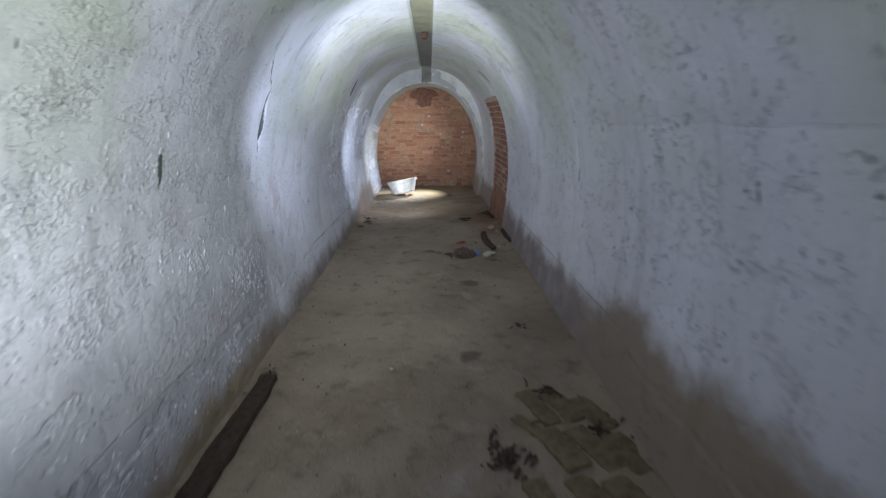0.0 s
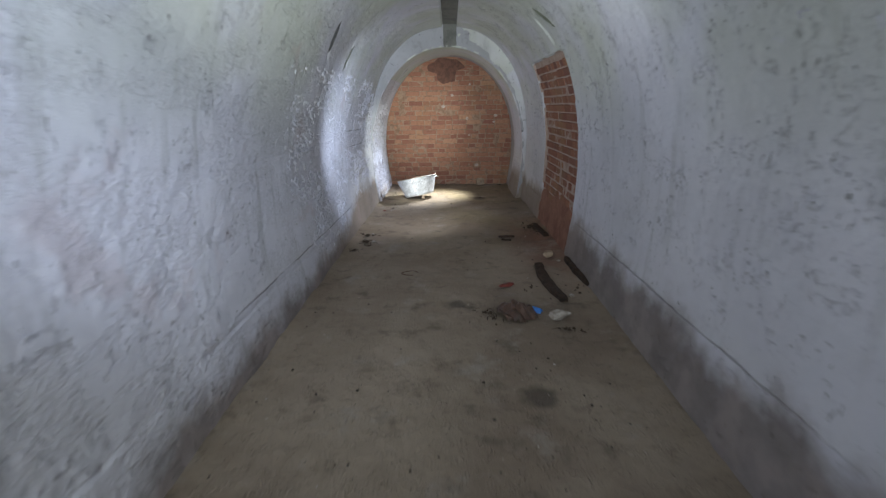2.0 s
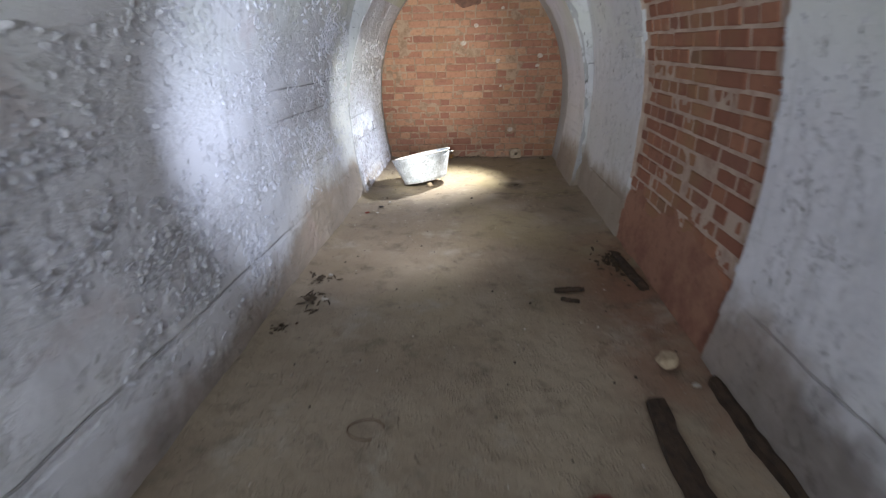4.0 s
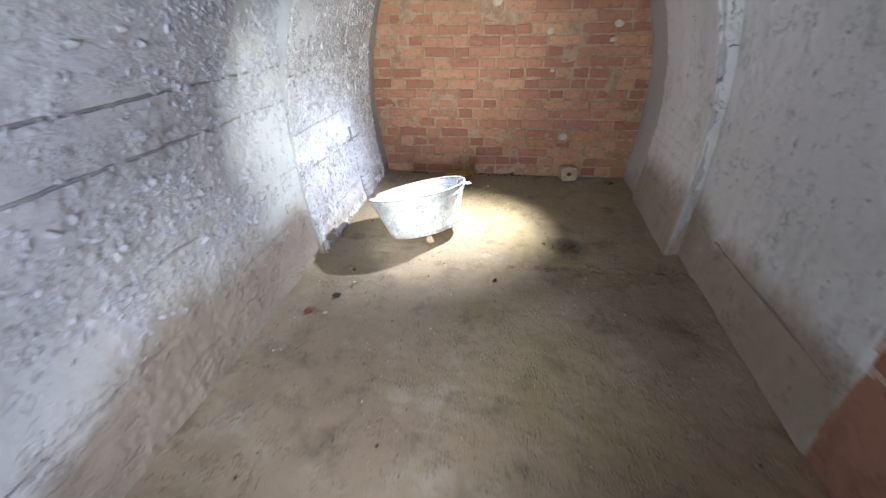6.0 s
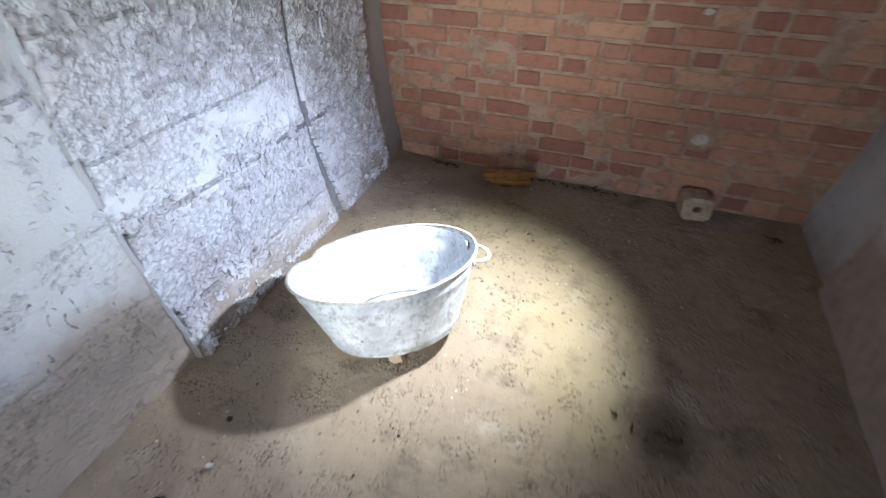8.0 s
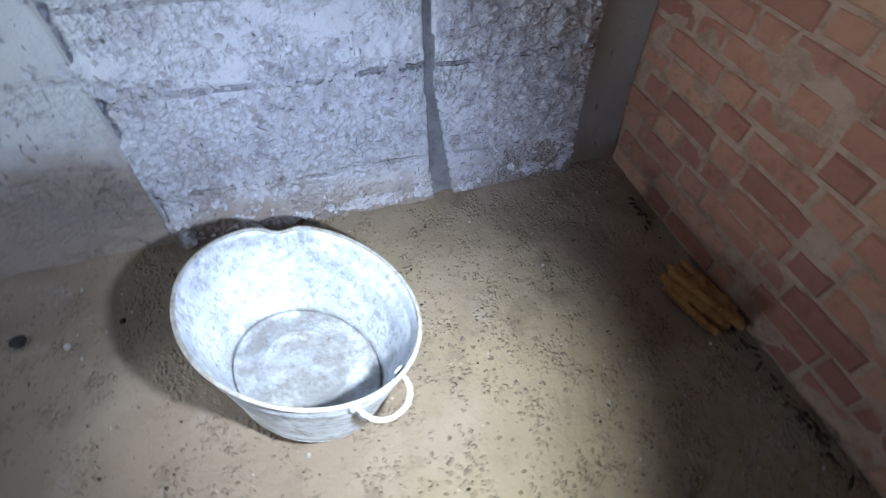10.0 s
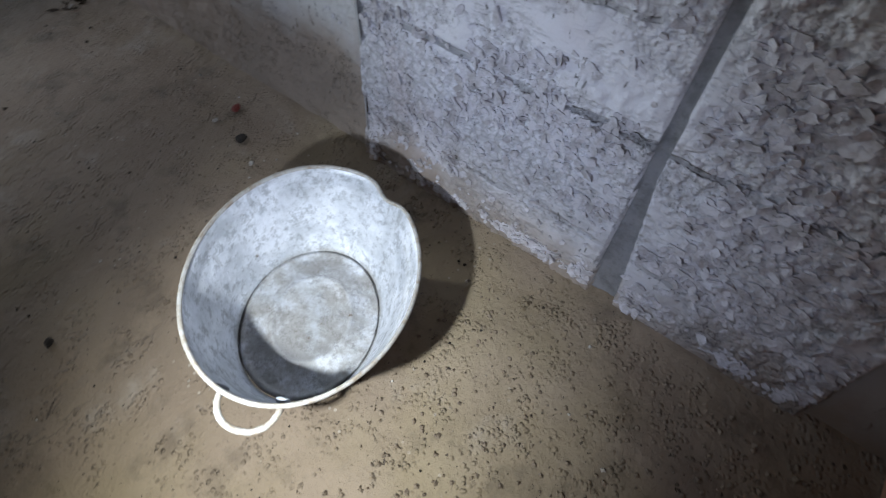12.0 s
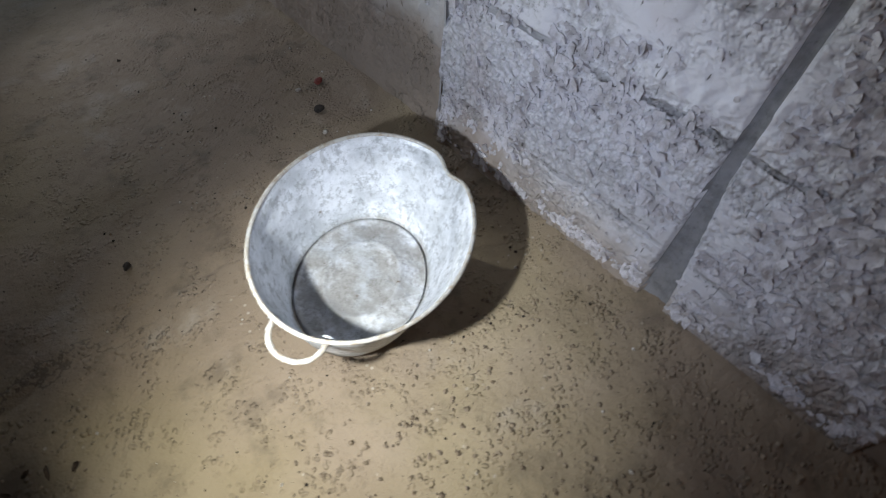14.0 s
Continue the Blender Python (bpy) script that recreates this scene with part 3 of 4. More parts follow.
def bay_pick(p):
    x, y, z = p.T
    w = np.zeros(len(p), int)
    wob = 0.05 * (fractal(p, 0.4, 3, 41) - 0.5)
    wide = 0.014 + 0.022 * smooth(0.5 - z, 0.0, 0.45)
    w[(np.abs(y + 0.757 - 0.08 * np.clip(0.45 - z, 0, 0.5) + 0.3 * wob) < wide) & (x < 0) & (z < 1.9)] = 1
    w[y > np.where(x < 0, -0.20, -0.47)] = 2
    return w


A, B = 0.335, 0.665
setting("wall_left", shell("wall_left", TUNNEL, BACK_Y, STEP_Y, 0, A, 0.010, tunnel_relief, [WHITE, SLOT, SLOT_DARK, MORTAR_RED, MORTAR_PINK], tunnel_pick, skew=(0, SKEW), fine=(-4.6, 0.008)),
        "whitewashed concrete tunnel wall with flaking board-marked surface", "wall")
setting("wall_right", shell("wall_right", TUNNEL, BACK_Y, STEP_Y, B, 1, 0.014, tunnel_relief, [WHITE_RIGHT, SLOT, SLOT_DARK, MORTAR_RED, MORTAR_PINK], tunnel_pick, skew=(0, SKEW)),
        "whitewashed concrete tunnel wall with brown stained foot", "wall")
setting("ceiling", shell("ceiling", TUNNEL, BACK_Y, STEP_Y, A, B, 0.014, tunnel_relief, [WHITE_TOP, SLOT, SLOT_DARK, MORTAR_RED, MORTAR_PINK], tunnel_pick, skew=(0, SKEW)),
        "limewashed concrete barrel vault with a recessed slot along the crown", "ceiling")
setting("wall_bay_left", shell("wall_bay_left", BAY, STEP_Y, 0.0, 0, A, 0.0048, bay_relief, [ROUGH, JOINT, SMOOTH], bay_pick, skew=(SKEW, 0)),
        "rough flaking concrete wall of the end bay with an open joint", "wall")
setting("wall_bay_right", shell("wall_bay_right", BAY, STEP_Y, 0.0, B, 1, 0.012, bay_relief, [WHITE_RIGHT, JOINT, SMOOTH], bay_pick, skew=(SKEW, 0)),
        "stained whitewashed concrete wall of the end bay", "wall")
setting("ceiling_bay", shell("ceiling_bay", BAY, STEP_Y, 0.0, A, B, 0.016, bay_relief, [RINGWHITE, JOINT, SMOOTH], bay_pick, skew=(SKEW, 0)),
        "pale limewashed vault of the end bay", "ceiling")


def step_face():
    """The upright face where the tunnel narrows to the end bay."""
    n, m = 700, 12
    xa, za, _ = arc(BAY, n)
    xb, zb, _ = arc(TUNNEL, n)
    t = np.linspace(0.0, 1, m)[:, None]
    x, z = xa + (xb + 0.04 * np.sign(xb) - xa) * t, za + (zb + 0.05 - za) * t
    p = np.stack([x, np.full_like(x, STEP_Y - 0.004), z], -1).reshape(-1, 3)
    p[:, 1] += 0.010 * (fractal(p, 0.12, 3, 51) - 0.5)
    p[:n, 1] += 0.012
    p[:, 1] += SKEW * p[:, 0]
    idx = np.arange(n * m).reshape(m, n)
    faces = np.stack([idx[:-1, :-1], idx[:-1, 1:], idx[1:, 1:], idx[1:, :-1]], -1).reshape(-1, 4)
    mid = p[faces].mean(1)
    which = ((np.abs(mid[:, 0] - 0.005) < 0.09) & (mid[:, 2] > 1.5)).astype(int)
    return mesh_of("trim_step_face", p, faces.tolist(), [STEP_EDGE, SLOT_DARK], which)


setting("trim_step_face", step_face(), "upright concrete face where the tunnel narrows", "wall")


def floor_mesh():
    nx, ny = 120, 620
    x, y = np.linspace(-1.35, 1.35, nx), np.linspace(BACK_Y, 0.15, ny)
    yy, xx = np.meshgrid(y, x, indexing="ij")
    p = np.stack([xx, yy, 0 * xx], -1).reshape(-1, 3)
    h = 0.016 * (fractal(p, 0.8, 3, 61) - 0.5) + 0.008 * (fractal(p, 0.12, 3, 62) - 0.5)
    h += 0.04 * smooth(np.abs(p[:, 0]), 0.93, 1.10) * fractal(p, 0.3, 3, 63)
    h -= 0.010 * line(p[:, 1] + 0.12 * (fractal(p, 0.4, 3, 64) - 0.5), -1.62, 0.02) * (p[:, 0] > -0.3)
    p[:, 2] = h - 0.004
    idx = np.arange(nx * ny).reshape(ny, nx)
    faces = np.stack([idx[:-1, :-1], idx[:-1, 1:], idx[1:, 1:], idx[1:, :-1]], -1).reshape(-1, 4).tolist()
    k = len(p)
    c = [(-1.35, BACK_Y, -0.2), (1.35, BACK_Y, -0.2), (1.35, 0.15, -0.2), (-1.35, 0.15, -0.2)]
    faces += [[k, k + 3, k + 2, k + 1]]
    return mesh_of("floor", np.concatenate([p, c]), faces, EARTH)


setting("floor", floor_mesh(), "brown trodden earth over concrete with stains and grit", "floor")


def box(lo, hi, bevel=0.0, segments=1):
    bm = bmesh.new()
    bmesh.ops.create_cube(bm, size=1)
    lo, hi = Vector(lo), Vector(hi)
    for v in bm.verts:
        v.co = Vector(((lo[i] + hi[i]) / 2 + v.co[i] * (hi[i] - lo[i]) for i in range(3)))
    if bevel:
        bmesh.ops.bevel(bm, geom=bm.edges[:], offset=bevel, segments=segments, affect="EDGES")
    return bm


tagged(part("wall_back", box((-1.6, BACK_Y - 0.2, -0.2), (1.6, BACK_Y, 2.9)), SMOOTH), "plain concrete wall that closes the tunnel", "wall", kind="structure")


def brick_wall():
    """Bed of the end wall: mortar with a pressed, uneven face."""
    nx, nz = 150, 150
    x, z = np.linspace(-1.3, 1.25, nx), np.linspace(-0.1, 2.35, nz)
    zz, xx = np.meshgrid(z, x, indexing="ij")
    p = np.stack([xx, 0 * xx, zz], -1).reshape(-1, 3)
    p[:, 1] = 0.0050 - 0.005 * smooth(fractal(p, 0.16, 3, 71), 0.52, 0.72) + 0.003 * (fractal(p, 0.03, 2, 72) - 0.5)
    idx = np.arange(nx * nz).reshape(nz, nx)
    faces = np.stack([idx[:-1, :-1], idx[:-1, 1:], idx[1:, 1:], idx[1:, :-1]], -1).reshape(-1, 4).tolist()
    k = len(p)
    c = [(-1.3, 0.25, -0.1), (1.25, 0.25, -0.1), (1.25, 0.25, 2.35), (-1.3, 0.25, 2.35)]
    faces += [[k, k + 3, k + 2, k + 1]]
    return mesh_of("wall_end", np.concatenate([p, c]), faces, MORTAR)


end_wall = setting("wall_end", brick_wall(), "orange-red brick wall that closes the bunker passage", "wall")


# ---- things ----
def jitter(bm, amount, size, seed):
    p = np.array([v.co[:] for v in bm.verts])
    d = np.stack([fractal(p, size, 3, seed + k * 7) - 0.5 for k in range(3)], -1) * 2 * amount
    for v, o in zip(bm.verts, d):
        v.co += Vector(o)
    return bm


def lump(size, seed, rough=0.25, detail=2, flat=0.0):
    bm = bmesh.new()
    bmesh.ops.create_icosphere(bm, subdivisions=detail, radius=1)
    rng = random.Random(seed)
    cuts = [(Vector((rng.uniform(-1, 1), rng.uniform(-1, 1), rng.uniform(-1, 1))).normalized(), rng.uniform(0.55, 0.85)) for _ in range(9)]
    for v in bm.verts:
        for n, d in cuts:
            over = v.co.dot(n) - d
            if over > 0:
                v.co -= n * over
    jitter(bm, rough * 0.3, 0.6, seed)
    for v in bm.verts:
        v.co = Vector((v.co.x * size[0] / 2, v.co.y * size[1] / 2, v.co.z * size[2] / 2))
    low = min(v.co.z for v in bm.verts)
    for v in bm.verts:
        v.co.z -= low
    return bm


def thing(name, bm, material, m, label, category, group="", soft=False):
    ob = part(name, bm, material, None, "", soft)
    ob.matrix_world = m
    return tagged(ob, label, category, group)


def tube(points, radius, sides=10, closed=False, flat=1.0):
    bm = bmesh.new()
    rings = []
    n = len(points)
    for i, p in enumerate(points):
        a, b = points[(i - 1) % n if closed else max(i - 1, 0)], points[(i + 1) % n if closed else min(i + 1, n - 1)]
        t = (Vector(b) - Vector(a)).normalized()
        up = Vector((0, 0, 1)) if abs(t.z) < 0.9 else Vector((1, 0, 0))
        u = t.cross(up).normalized()
        w = u.cross(t)
        r = radius(i / max(1, n - 1)) if callable(radius) else radius
        rings.append([bm.verts.new(Vector(p) + (u * math.cos(k * 2 * math.pi / sides) + w * flat * math.sin(k * 2 * math.pi / sides)) * r) for k in range(sides)])
    for i in range(n if closed else n - 1):
        p, q = rings[i], rings[(i + 1) % n]
        for k in range(sides):
            bm.faces.new((p[k], p[(k + 1) % sides], q[(k + 1) % sides], q[k]))
    if not closed:
        bm.faces.new(rings[0])
        bm.faces.new(rings[-1])
    return bm


# the washtub: oval, tapered, tipped up on a chock
TUB_A, TUB_B, BASE_A, BASE_B, TUB_H = 0.313, 0.242, 0.222, 0.172, 0.262


def tub_point(ang, h, inset=0.0):
    k = h / TUB_H
    k = k ** 0.92
    a, b = BASE_A + (TUB_A - BASE_A) * k - inset, BASE_B + (TUB_B - BASE_B) * k - inset
    dent = math.exp(-((ang - 2.62) / 0.16) ** 2) * max(0.0, (h - 0.12) / (TUB_H - 0.12)) ** 1.5
    dent2 = math.exp(-((ang - 4.2) / 0.5) ** 2) * k
    s = 1 - 0.075 * dent - 0.012 * dent2 + 0.006 * math.sin(3 * ang + 1) * k
    return Vector((a * s * math.cos(ang), b * s * math.sin(ang), h - 0.008 * dent + 0.003 * math.sin(2 * ang + 0.5) * k))


def washtub(m):
    tub = new("washtub")
    tub.matrix_world = m
    n = 96
    bm = bmesh.new()
    levels = [(0.004, 0.0), (0.012, -0.003), (0.020, -0.003), (0.028, 0.0), (0.07, 0.0), (0.12, 0.0), (0.17, 0.0), (0.205, 0.0), (0.213, -0.0025), (0.221, 0.0), (0.245, 0.0), (TUB_H, 0.0)]
    inner = [(TUB_H, 0.003), (0.245, 0.003), (0.221, 0.003), (0.213, 0.0005), (0.205, 0.003), (0.17, 0.003), (0.12, 0.003), (0.07, 0.003), (0.03, 0.003), (0.018, 0.006)]
    rows = [[bm.verts.new(tub_point(2 * math.pi * k / n, h, i)) for k in range(n)] for h, i in levels + inner]
    for p, q in zip(rows, rows[1:]):
        for k in range(n):
            bm.faces.new((p[k], p[(k + 1) % n], q[(k + 1) % n], q[k]))
    part("body", bm, ZINC, tub, "dull galvanised zinc side with a dent", True)
    bm = bmesh.new()
    prof = [(0.985, 0.012), (0.96, 0.018), (0.93, 0.013), (0.88, 0.012), (0.62, 0.013), (0.58, 0.019), (0.55, 0.019), (0.51, 0.013), (0.2, 0.016)]
    rows = [[bm.verts.new((BASE_A * r * math.cos(2 * math.pi * k / n), BASE_B * r * math.sin(2 * math.pi * k / n), h)) for k in range(n)] for r, h in prof]
    for p, q in zip(rows, rows[1:]):
        for k in range(n):
            bm.faces.new((p[k], p[(k + 1) % n], q[(k + 1) % n], q[k]))
    bm.faces.new(rows[-1])
    under = [bm.verts.new((BASE_A * 0.985 * math.cos(2 * math.pi * k / n), BASE_B * 0.985 * math.sin(2 * math.pi * k / n), 0.006)) for k in range(n)]
    for k in range(n):
        bm.faces.new((rows[0][k], under[k], under[(k + 1) % n], rows[0][(k + 1) % n]))
    bm.faces.new(under)
    part("bottom", bm, ZINC, tub, "ribbed zinc bottom, stained", True)
    part("foot_ring", tube([tub_point(2 * math.pi * k / n, 0.004, 0.0) for k in range(n)], 0.0045, 8, True), ZINC, tub, "", True)
    part("rim", tube([tub_point(2 * math.pi * k / n, TUB_H, 0.0) for k in range(n)], 0.0050, 10, True), RIMMAT, tub, "rolled wire rim, worn", True)
    # the seam up one side
    part("seam", tube([tub_point(1.95, 0.03 + 0.0223 * k, -0.001) for k in range(11)], 0.004, 6, False, 0.5), ZINC, tub, "", True)
    pts = []
    for k in range(13):
        w = math.pi * k / 12
        pts.append(Vector((0.292 + 0.062 * math.sin(w) ** 0.75, -0.058 * math.cos(w) - 0.012, TUB_H - 0.028 - 0.012 * math.sin(w))))
    handle = part("handle", tube(pts, 0.0062, 10, False, 0.8), RIMMAT, tub, "pale bent strap handle", True)
    for side in (-1, 1):
        lug = bmesh.new()
        bmesh.ops.create_uvsphere(lug, u_segments=12, v_segments=8, radius=0.012)
        for v in lug.verts:
            v.co = Vector((0.290 + v.co.x * 0.5, side * 0.058 - 0.012 + v.co.y * 1.3, TUB_H - 0.028 + v.co.z * 1.4))
        part("lug", lug, ZINC, handle, "", True)
    return tagged(tub, "oval galvanised zinc washtub with a dented rim, tipped on a chock", "washtub")


up = Vector((-0.186, 0.126, 1)).normalized()
along = Vector((math.cos(0.512), math.sin(0.512), 0))
along = (along - up * along.dot(up)).normalized()
side = up.cross(along)
turn = Matrix((along, side, up)).transposed().to_4x4()
rim_mid = Vector((-0.529, -1.240, 0.303))
washtub(Matrix.Translation(rim_mid - up * TUB_H) @ turn)
thing("chock", lump((0.07, 0.06, 0.055), 3, 0.3), BLOCKMAT, pose(-0.425, -1.385, -0.004, 0, 0, 20), "small tan clay chock under the tub's edge", "stone")


def vent_block():
    """A fired clay block with a hole through its face."""
    bm = bmesh.new()
    w, d, h, n = 0.065, 0.055, 0.115, 16
    front, back, hole_f, hole_b = [], [], [], []
    for k in range(n):
        a = 2 * math.pi * (k + 0.5) / n
        c, s = math.cos(a), math.sin(a)
        r = 1 / max(abs(c), abs(s))
        for lst, y, rr, hx, hz in ((front, -d, r, w, h / 2), (back, d, r, w, h / 2), (hole_f, -d, 1, 0.020, 0.016), (hole_b, d, 1, 0.020, 0.016)):
            lst.append(bm.verts.new((c * rr * hx, y, h / 2 + s * rr * hz)))
    for k in range(n):
        j = (k + 1) % n
        bm.faces.new((front[k], front[j], hole_f[j], hole_f[k]))
        bm.faces.new((back[j], back[k], hole_b[k], hole_b[j]))
        bm.faces.new((front[j], front[k], back[k], back[j]))
        bm.faces.new((hole_f[k], hole_f[j], hole_b[j], hole_b[k]))
    return jitter(bm, 0.004, 0.05, 9)


thing("clay_block", vent_block(), BLOCKMAT, pose(0.525, -0.10, 0.0, -6, 0, 8), "chipped tan clay block with a round hole, by the brick wall", "block")


def board(length, width, thick, seed, bend=0.0, taper=0.2):
    bm = bmesh.new()
    n = 14
    rows = []
    rng = random.Random(seed)
    for i in range(n + 1):
        t = i / n
        w = width / 2 * (1 - taper * abs(2 * t - 1) ** 3) * rng.uniform(0.86, 1.06)
        off = bend * math.sin(math.pi * t) + rng.uniform(-0.004, 0.004)
        h = thick * rng.uniform(0.8, 1.1)
        y = (t - 0.5) * length
        rows.append([bm.verts.new(c) for c in ((off - w, y, 0.0), (off - w * 0.92, y, h * 0.85), (off, y, h), (off + w * 0.92, y, h * 0.8), (off + w, y, 0.0))])
    for p, q in zip(rows, rows[1:]):
        for k in range(5):
            bm.faces.new((p[k], p[(k + 1) % 5], q[(k + 1) % 5], q[k]))
    bm.faces.new(rows[0])
    bm.faces.new(rows[-1])
    return bm


def plank_from(a, b, width, thick, seed, bend, label, name="timber", material=None, z=0.003):
    ang = math.degrees(math.atan2(b[1] - a[1], b[0] - a[0])) - 90
    length = math.hypot(b[0] - a[0], b[1] - a[1])
    return thing(name, board(length, width, thick, seed, bend), material or TIMBER, pose((a[0] + b[0]) / 2, (a[1] + b[1]) / 2, z, 0, 0, ang), label, "timber")


plank_from((1.03, -4.343), (1.085, -5.113), 0.050, 0.045, 21, 0.02, "rotten dark timber strip lying along the wall")
plank_from((0.755, -4.466), (0.800, -5.257), 0.085, 0.035, 22, 0.03, "bowed rotten dark timber on the earth floor")
plank_from((-0.945, -8.001), (-0.975, -9.141), 0.13, 0.040, 23, 0.0, "broken dark timber baulk at the foot of the wall")
plank_from((0.975, -3.06), (1.02, -3.55), 0.055, 0.035, 24, 0.01, "short dark charred timber by the brick infill")
plank_from((0.50, -3.562), (0.67, -3.552), 0.030, 0.02, 25, 0.0, "short dark stick on the floor", "stick")
plank_from((0.52, -3.665), (0.62, -3.685), 0.030, 0.015, 26, 0.0, "short dark stick on the floor", "stick")
for k, (x, y, a, l, w) in enumerate(((-0.40, -0.060, -74, 0.27, 0.050), (-0.385, -0.108, -70, 0.24, 0.045), (-0.42, -0.030, -80, 0.22, 0.035), (-0.375, -0.083, -72, 0.26, 0.030), (-0.36, -0.140, -76, 0.20, 0.022))):
    thing("wood_scrap", board(l, w, 0.020, 30 + k, 0.004, 0.5), WOOD, pose(x, y, 0.006 + 0.014 * (k == 3), 3, 4, a), "splintered orange board scrap by the brick wall", "wood", "wood scraps")


SLAB = plain("decayed_olive_board", (0.20, 0.155, 0.092), (0.125, 0.092, 0.055), 0.9, scale=22, relief=0.005)
for k, (x, y, a, l, w) in enumerate(((0.62, -8.34, 22, 0.30, 0.10), (0.76, -8.33, 26, 0.26, 0.12), (0.90, -8.40, 18, 0.28, 0.11), (0.66, -8.66, 20, 0.30, 0.13), (0.82, -8.66, 24, 0.30, 0.12), (0.97, -8.70, 16, 0.26, 0.12),
                                     (0.72, -8.98, 23, 0.28, 0.12), (0.88, -9.00, 19, 0.30, 0.13), (0.54, -8.50, 35, 0.20, 0.06), (0.50, -8.98, 12, 0.24, 0.10))):
    thing("board_piece", board(l, w * 1.15, 0.016, 400 + k, 0.008, 0.08), SLAB, pose(x, y, 0.0, 2 - k % 4, 3 - k % 5, a), "flat piece of decayed olive-brown board on the earth floor", "board", "decayed board pieces")


def crumpled(w, l, h, seed, folds):
    """A crumpled sheet: a folded, ridged mound with a torn edge."""
    nx, ny = 26, 26
    rng = random.Random(seed)
    bm = bmesh.new()
    g = []
    pts = np.array([((i / nx - 0.5) * w, (j / ny - 0.5) * l, 0) for i in range(nx + 1) for j in range(ny + 1)])
    ridge = np.abs(np.sin(folds * pts[:, 0] / w * 3 + 3 * fractal(pts, 0.1, 3, seed))) * 0.5 + fractal(pts, 0.06, 3, seed + 3)
    r = np.hypot(pts[:, 0] / (w / 2), pts[:, 1] / (l / 2)) + 0.5 * (fractal(pts, 0.08, 2, seed + 5) - 0.5)
    z = h * np.clip(1 - r ** 2, 0, 1) ** 0.6 * ridge
    ids = {}
    for n in range(len(pts)):
        if r[n] < 1.02:
            ids[n] = bm.verts.new((pts[n, 0], pts[n, 1], z[n] + 0.002))
    for i in range(nx):
        for j in range(ny):
            q = [i * (ny + 1) + j, (i + 1) * (ny + 1) + j, (i + 1) * (ny + 1) + j + 1, i * (ny + 1) + j + 1]
            if all(v in ids for v in q):
                bm.faces.new([ids[v] for v in q])
    bmesh.ops.delete(bm, geom=[v for v in bm.verts if not v.link_faces], context="VERTS")
    bmesh.ops.solidify(bm, geom=bm.faces[:], thickness=0.0015)
    return bm


thing("plastic_bag", crumpled(0.24, 0.30, 0.075, 40, 4), BAG, pose(0.43, -5.452, 0.004, 0, 0, 25), "crumpled dull brown plastic bag on the floor", "bag")
thing("plastic_scrap", crumpled(0.085, 0.13, 0.03, 41, 2), BLUE, pose(0.555, -5.406, 0.004, 0, 0, 48), "crumpled bright blue plastic scrap beside the bag", "plastic")
thing("stone", lump((0.16, 0.12, 0.085), 42, 0.3, 3), STONE, pose(0.705, -5.535, -0.004, 0, 0, 12), "pale angular lump of concrete on the floor", "stone")
thing("half_brick", lump((0.12, 0.10, 0.07), 43, 0.2, 3), BLOCKMAT, pose(0.885, -4.219, -0.004, 0, 0, 30), "broken half brick with a dusty tan coat", "brick")
thing("rag", crumpled(0.07, 0.13, 0.018, 44, 1), REDBIT, pose(0.42, -4.939, 0.003, 0, 0, -62), "small red rag on the floor", "rag")
coil = [Vector((0.075 * math.cos(a) * (1 - 0.04 * a), 0.05 * math.sin(a), 0.010 + 0.004 * math.sin(2 * a))) for a in np.linspace(0.2, 5.4, 26)]
thing("wire", tube(coil, 0.0028, 6), RUST, pose(-0.365, -4.661, 0.002), "bent loop of rusty wire", "wire", soft=True)


def litter(count, spread, size, seed, flat=0.5):
    """A loose heap of leaf and bark scraps in one mesh."""
    bm = bmesh.new()
    rng = random.Random(seed)
    for _ in range(count):
        r, a = abs(rng.gauss(0, 0.5)), rng.uniform(0, 2 * math.pi)
        c = Vector((r * spread[0] * math.cos(a), r * spread[1] * math.sin(a), 0.004 + rng.uniform(0, 0.018) * math.exp(-2 * r)))
        m = Matrix.Translation(c) @ Euler((rng.uniform(-0.5, 0.5), rng.uniform(-0.5, 0.5), rng.uniform(0, 6.28))).to_matrix().to_4x4()
        l, w = size * rng.uniform(0.5, 1.5), size * rng.uniform(0.2, 0.5)
        top = [bm.verts.new(m @ Vector(p)) for p in ((-l / 2, 0, 0), (-l / 6, -w / 2, 0.003), (l / 3, -w / 3, 0.002), (l / 2, 0, 0), (l / 4, w / 2, 0.003), (-l / 5, w / 2.4, 0.001))]
        low = [bm.verts.new(v.co - Vector((0, 0, 0.002 + flat * 0.002))) for v in top]
        bm.faces.new(top)
        bm.faces.new(low[::-1])
        for k in range(6):
            bm.faces.new((top[k], low[k], low[(k + 1) % 6], top[(k + 1) % 6]))
    return bm


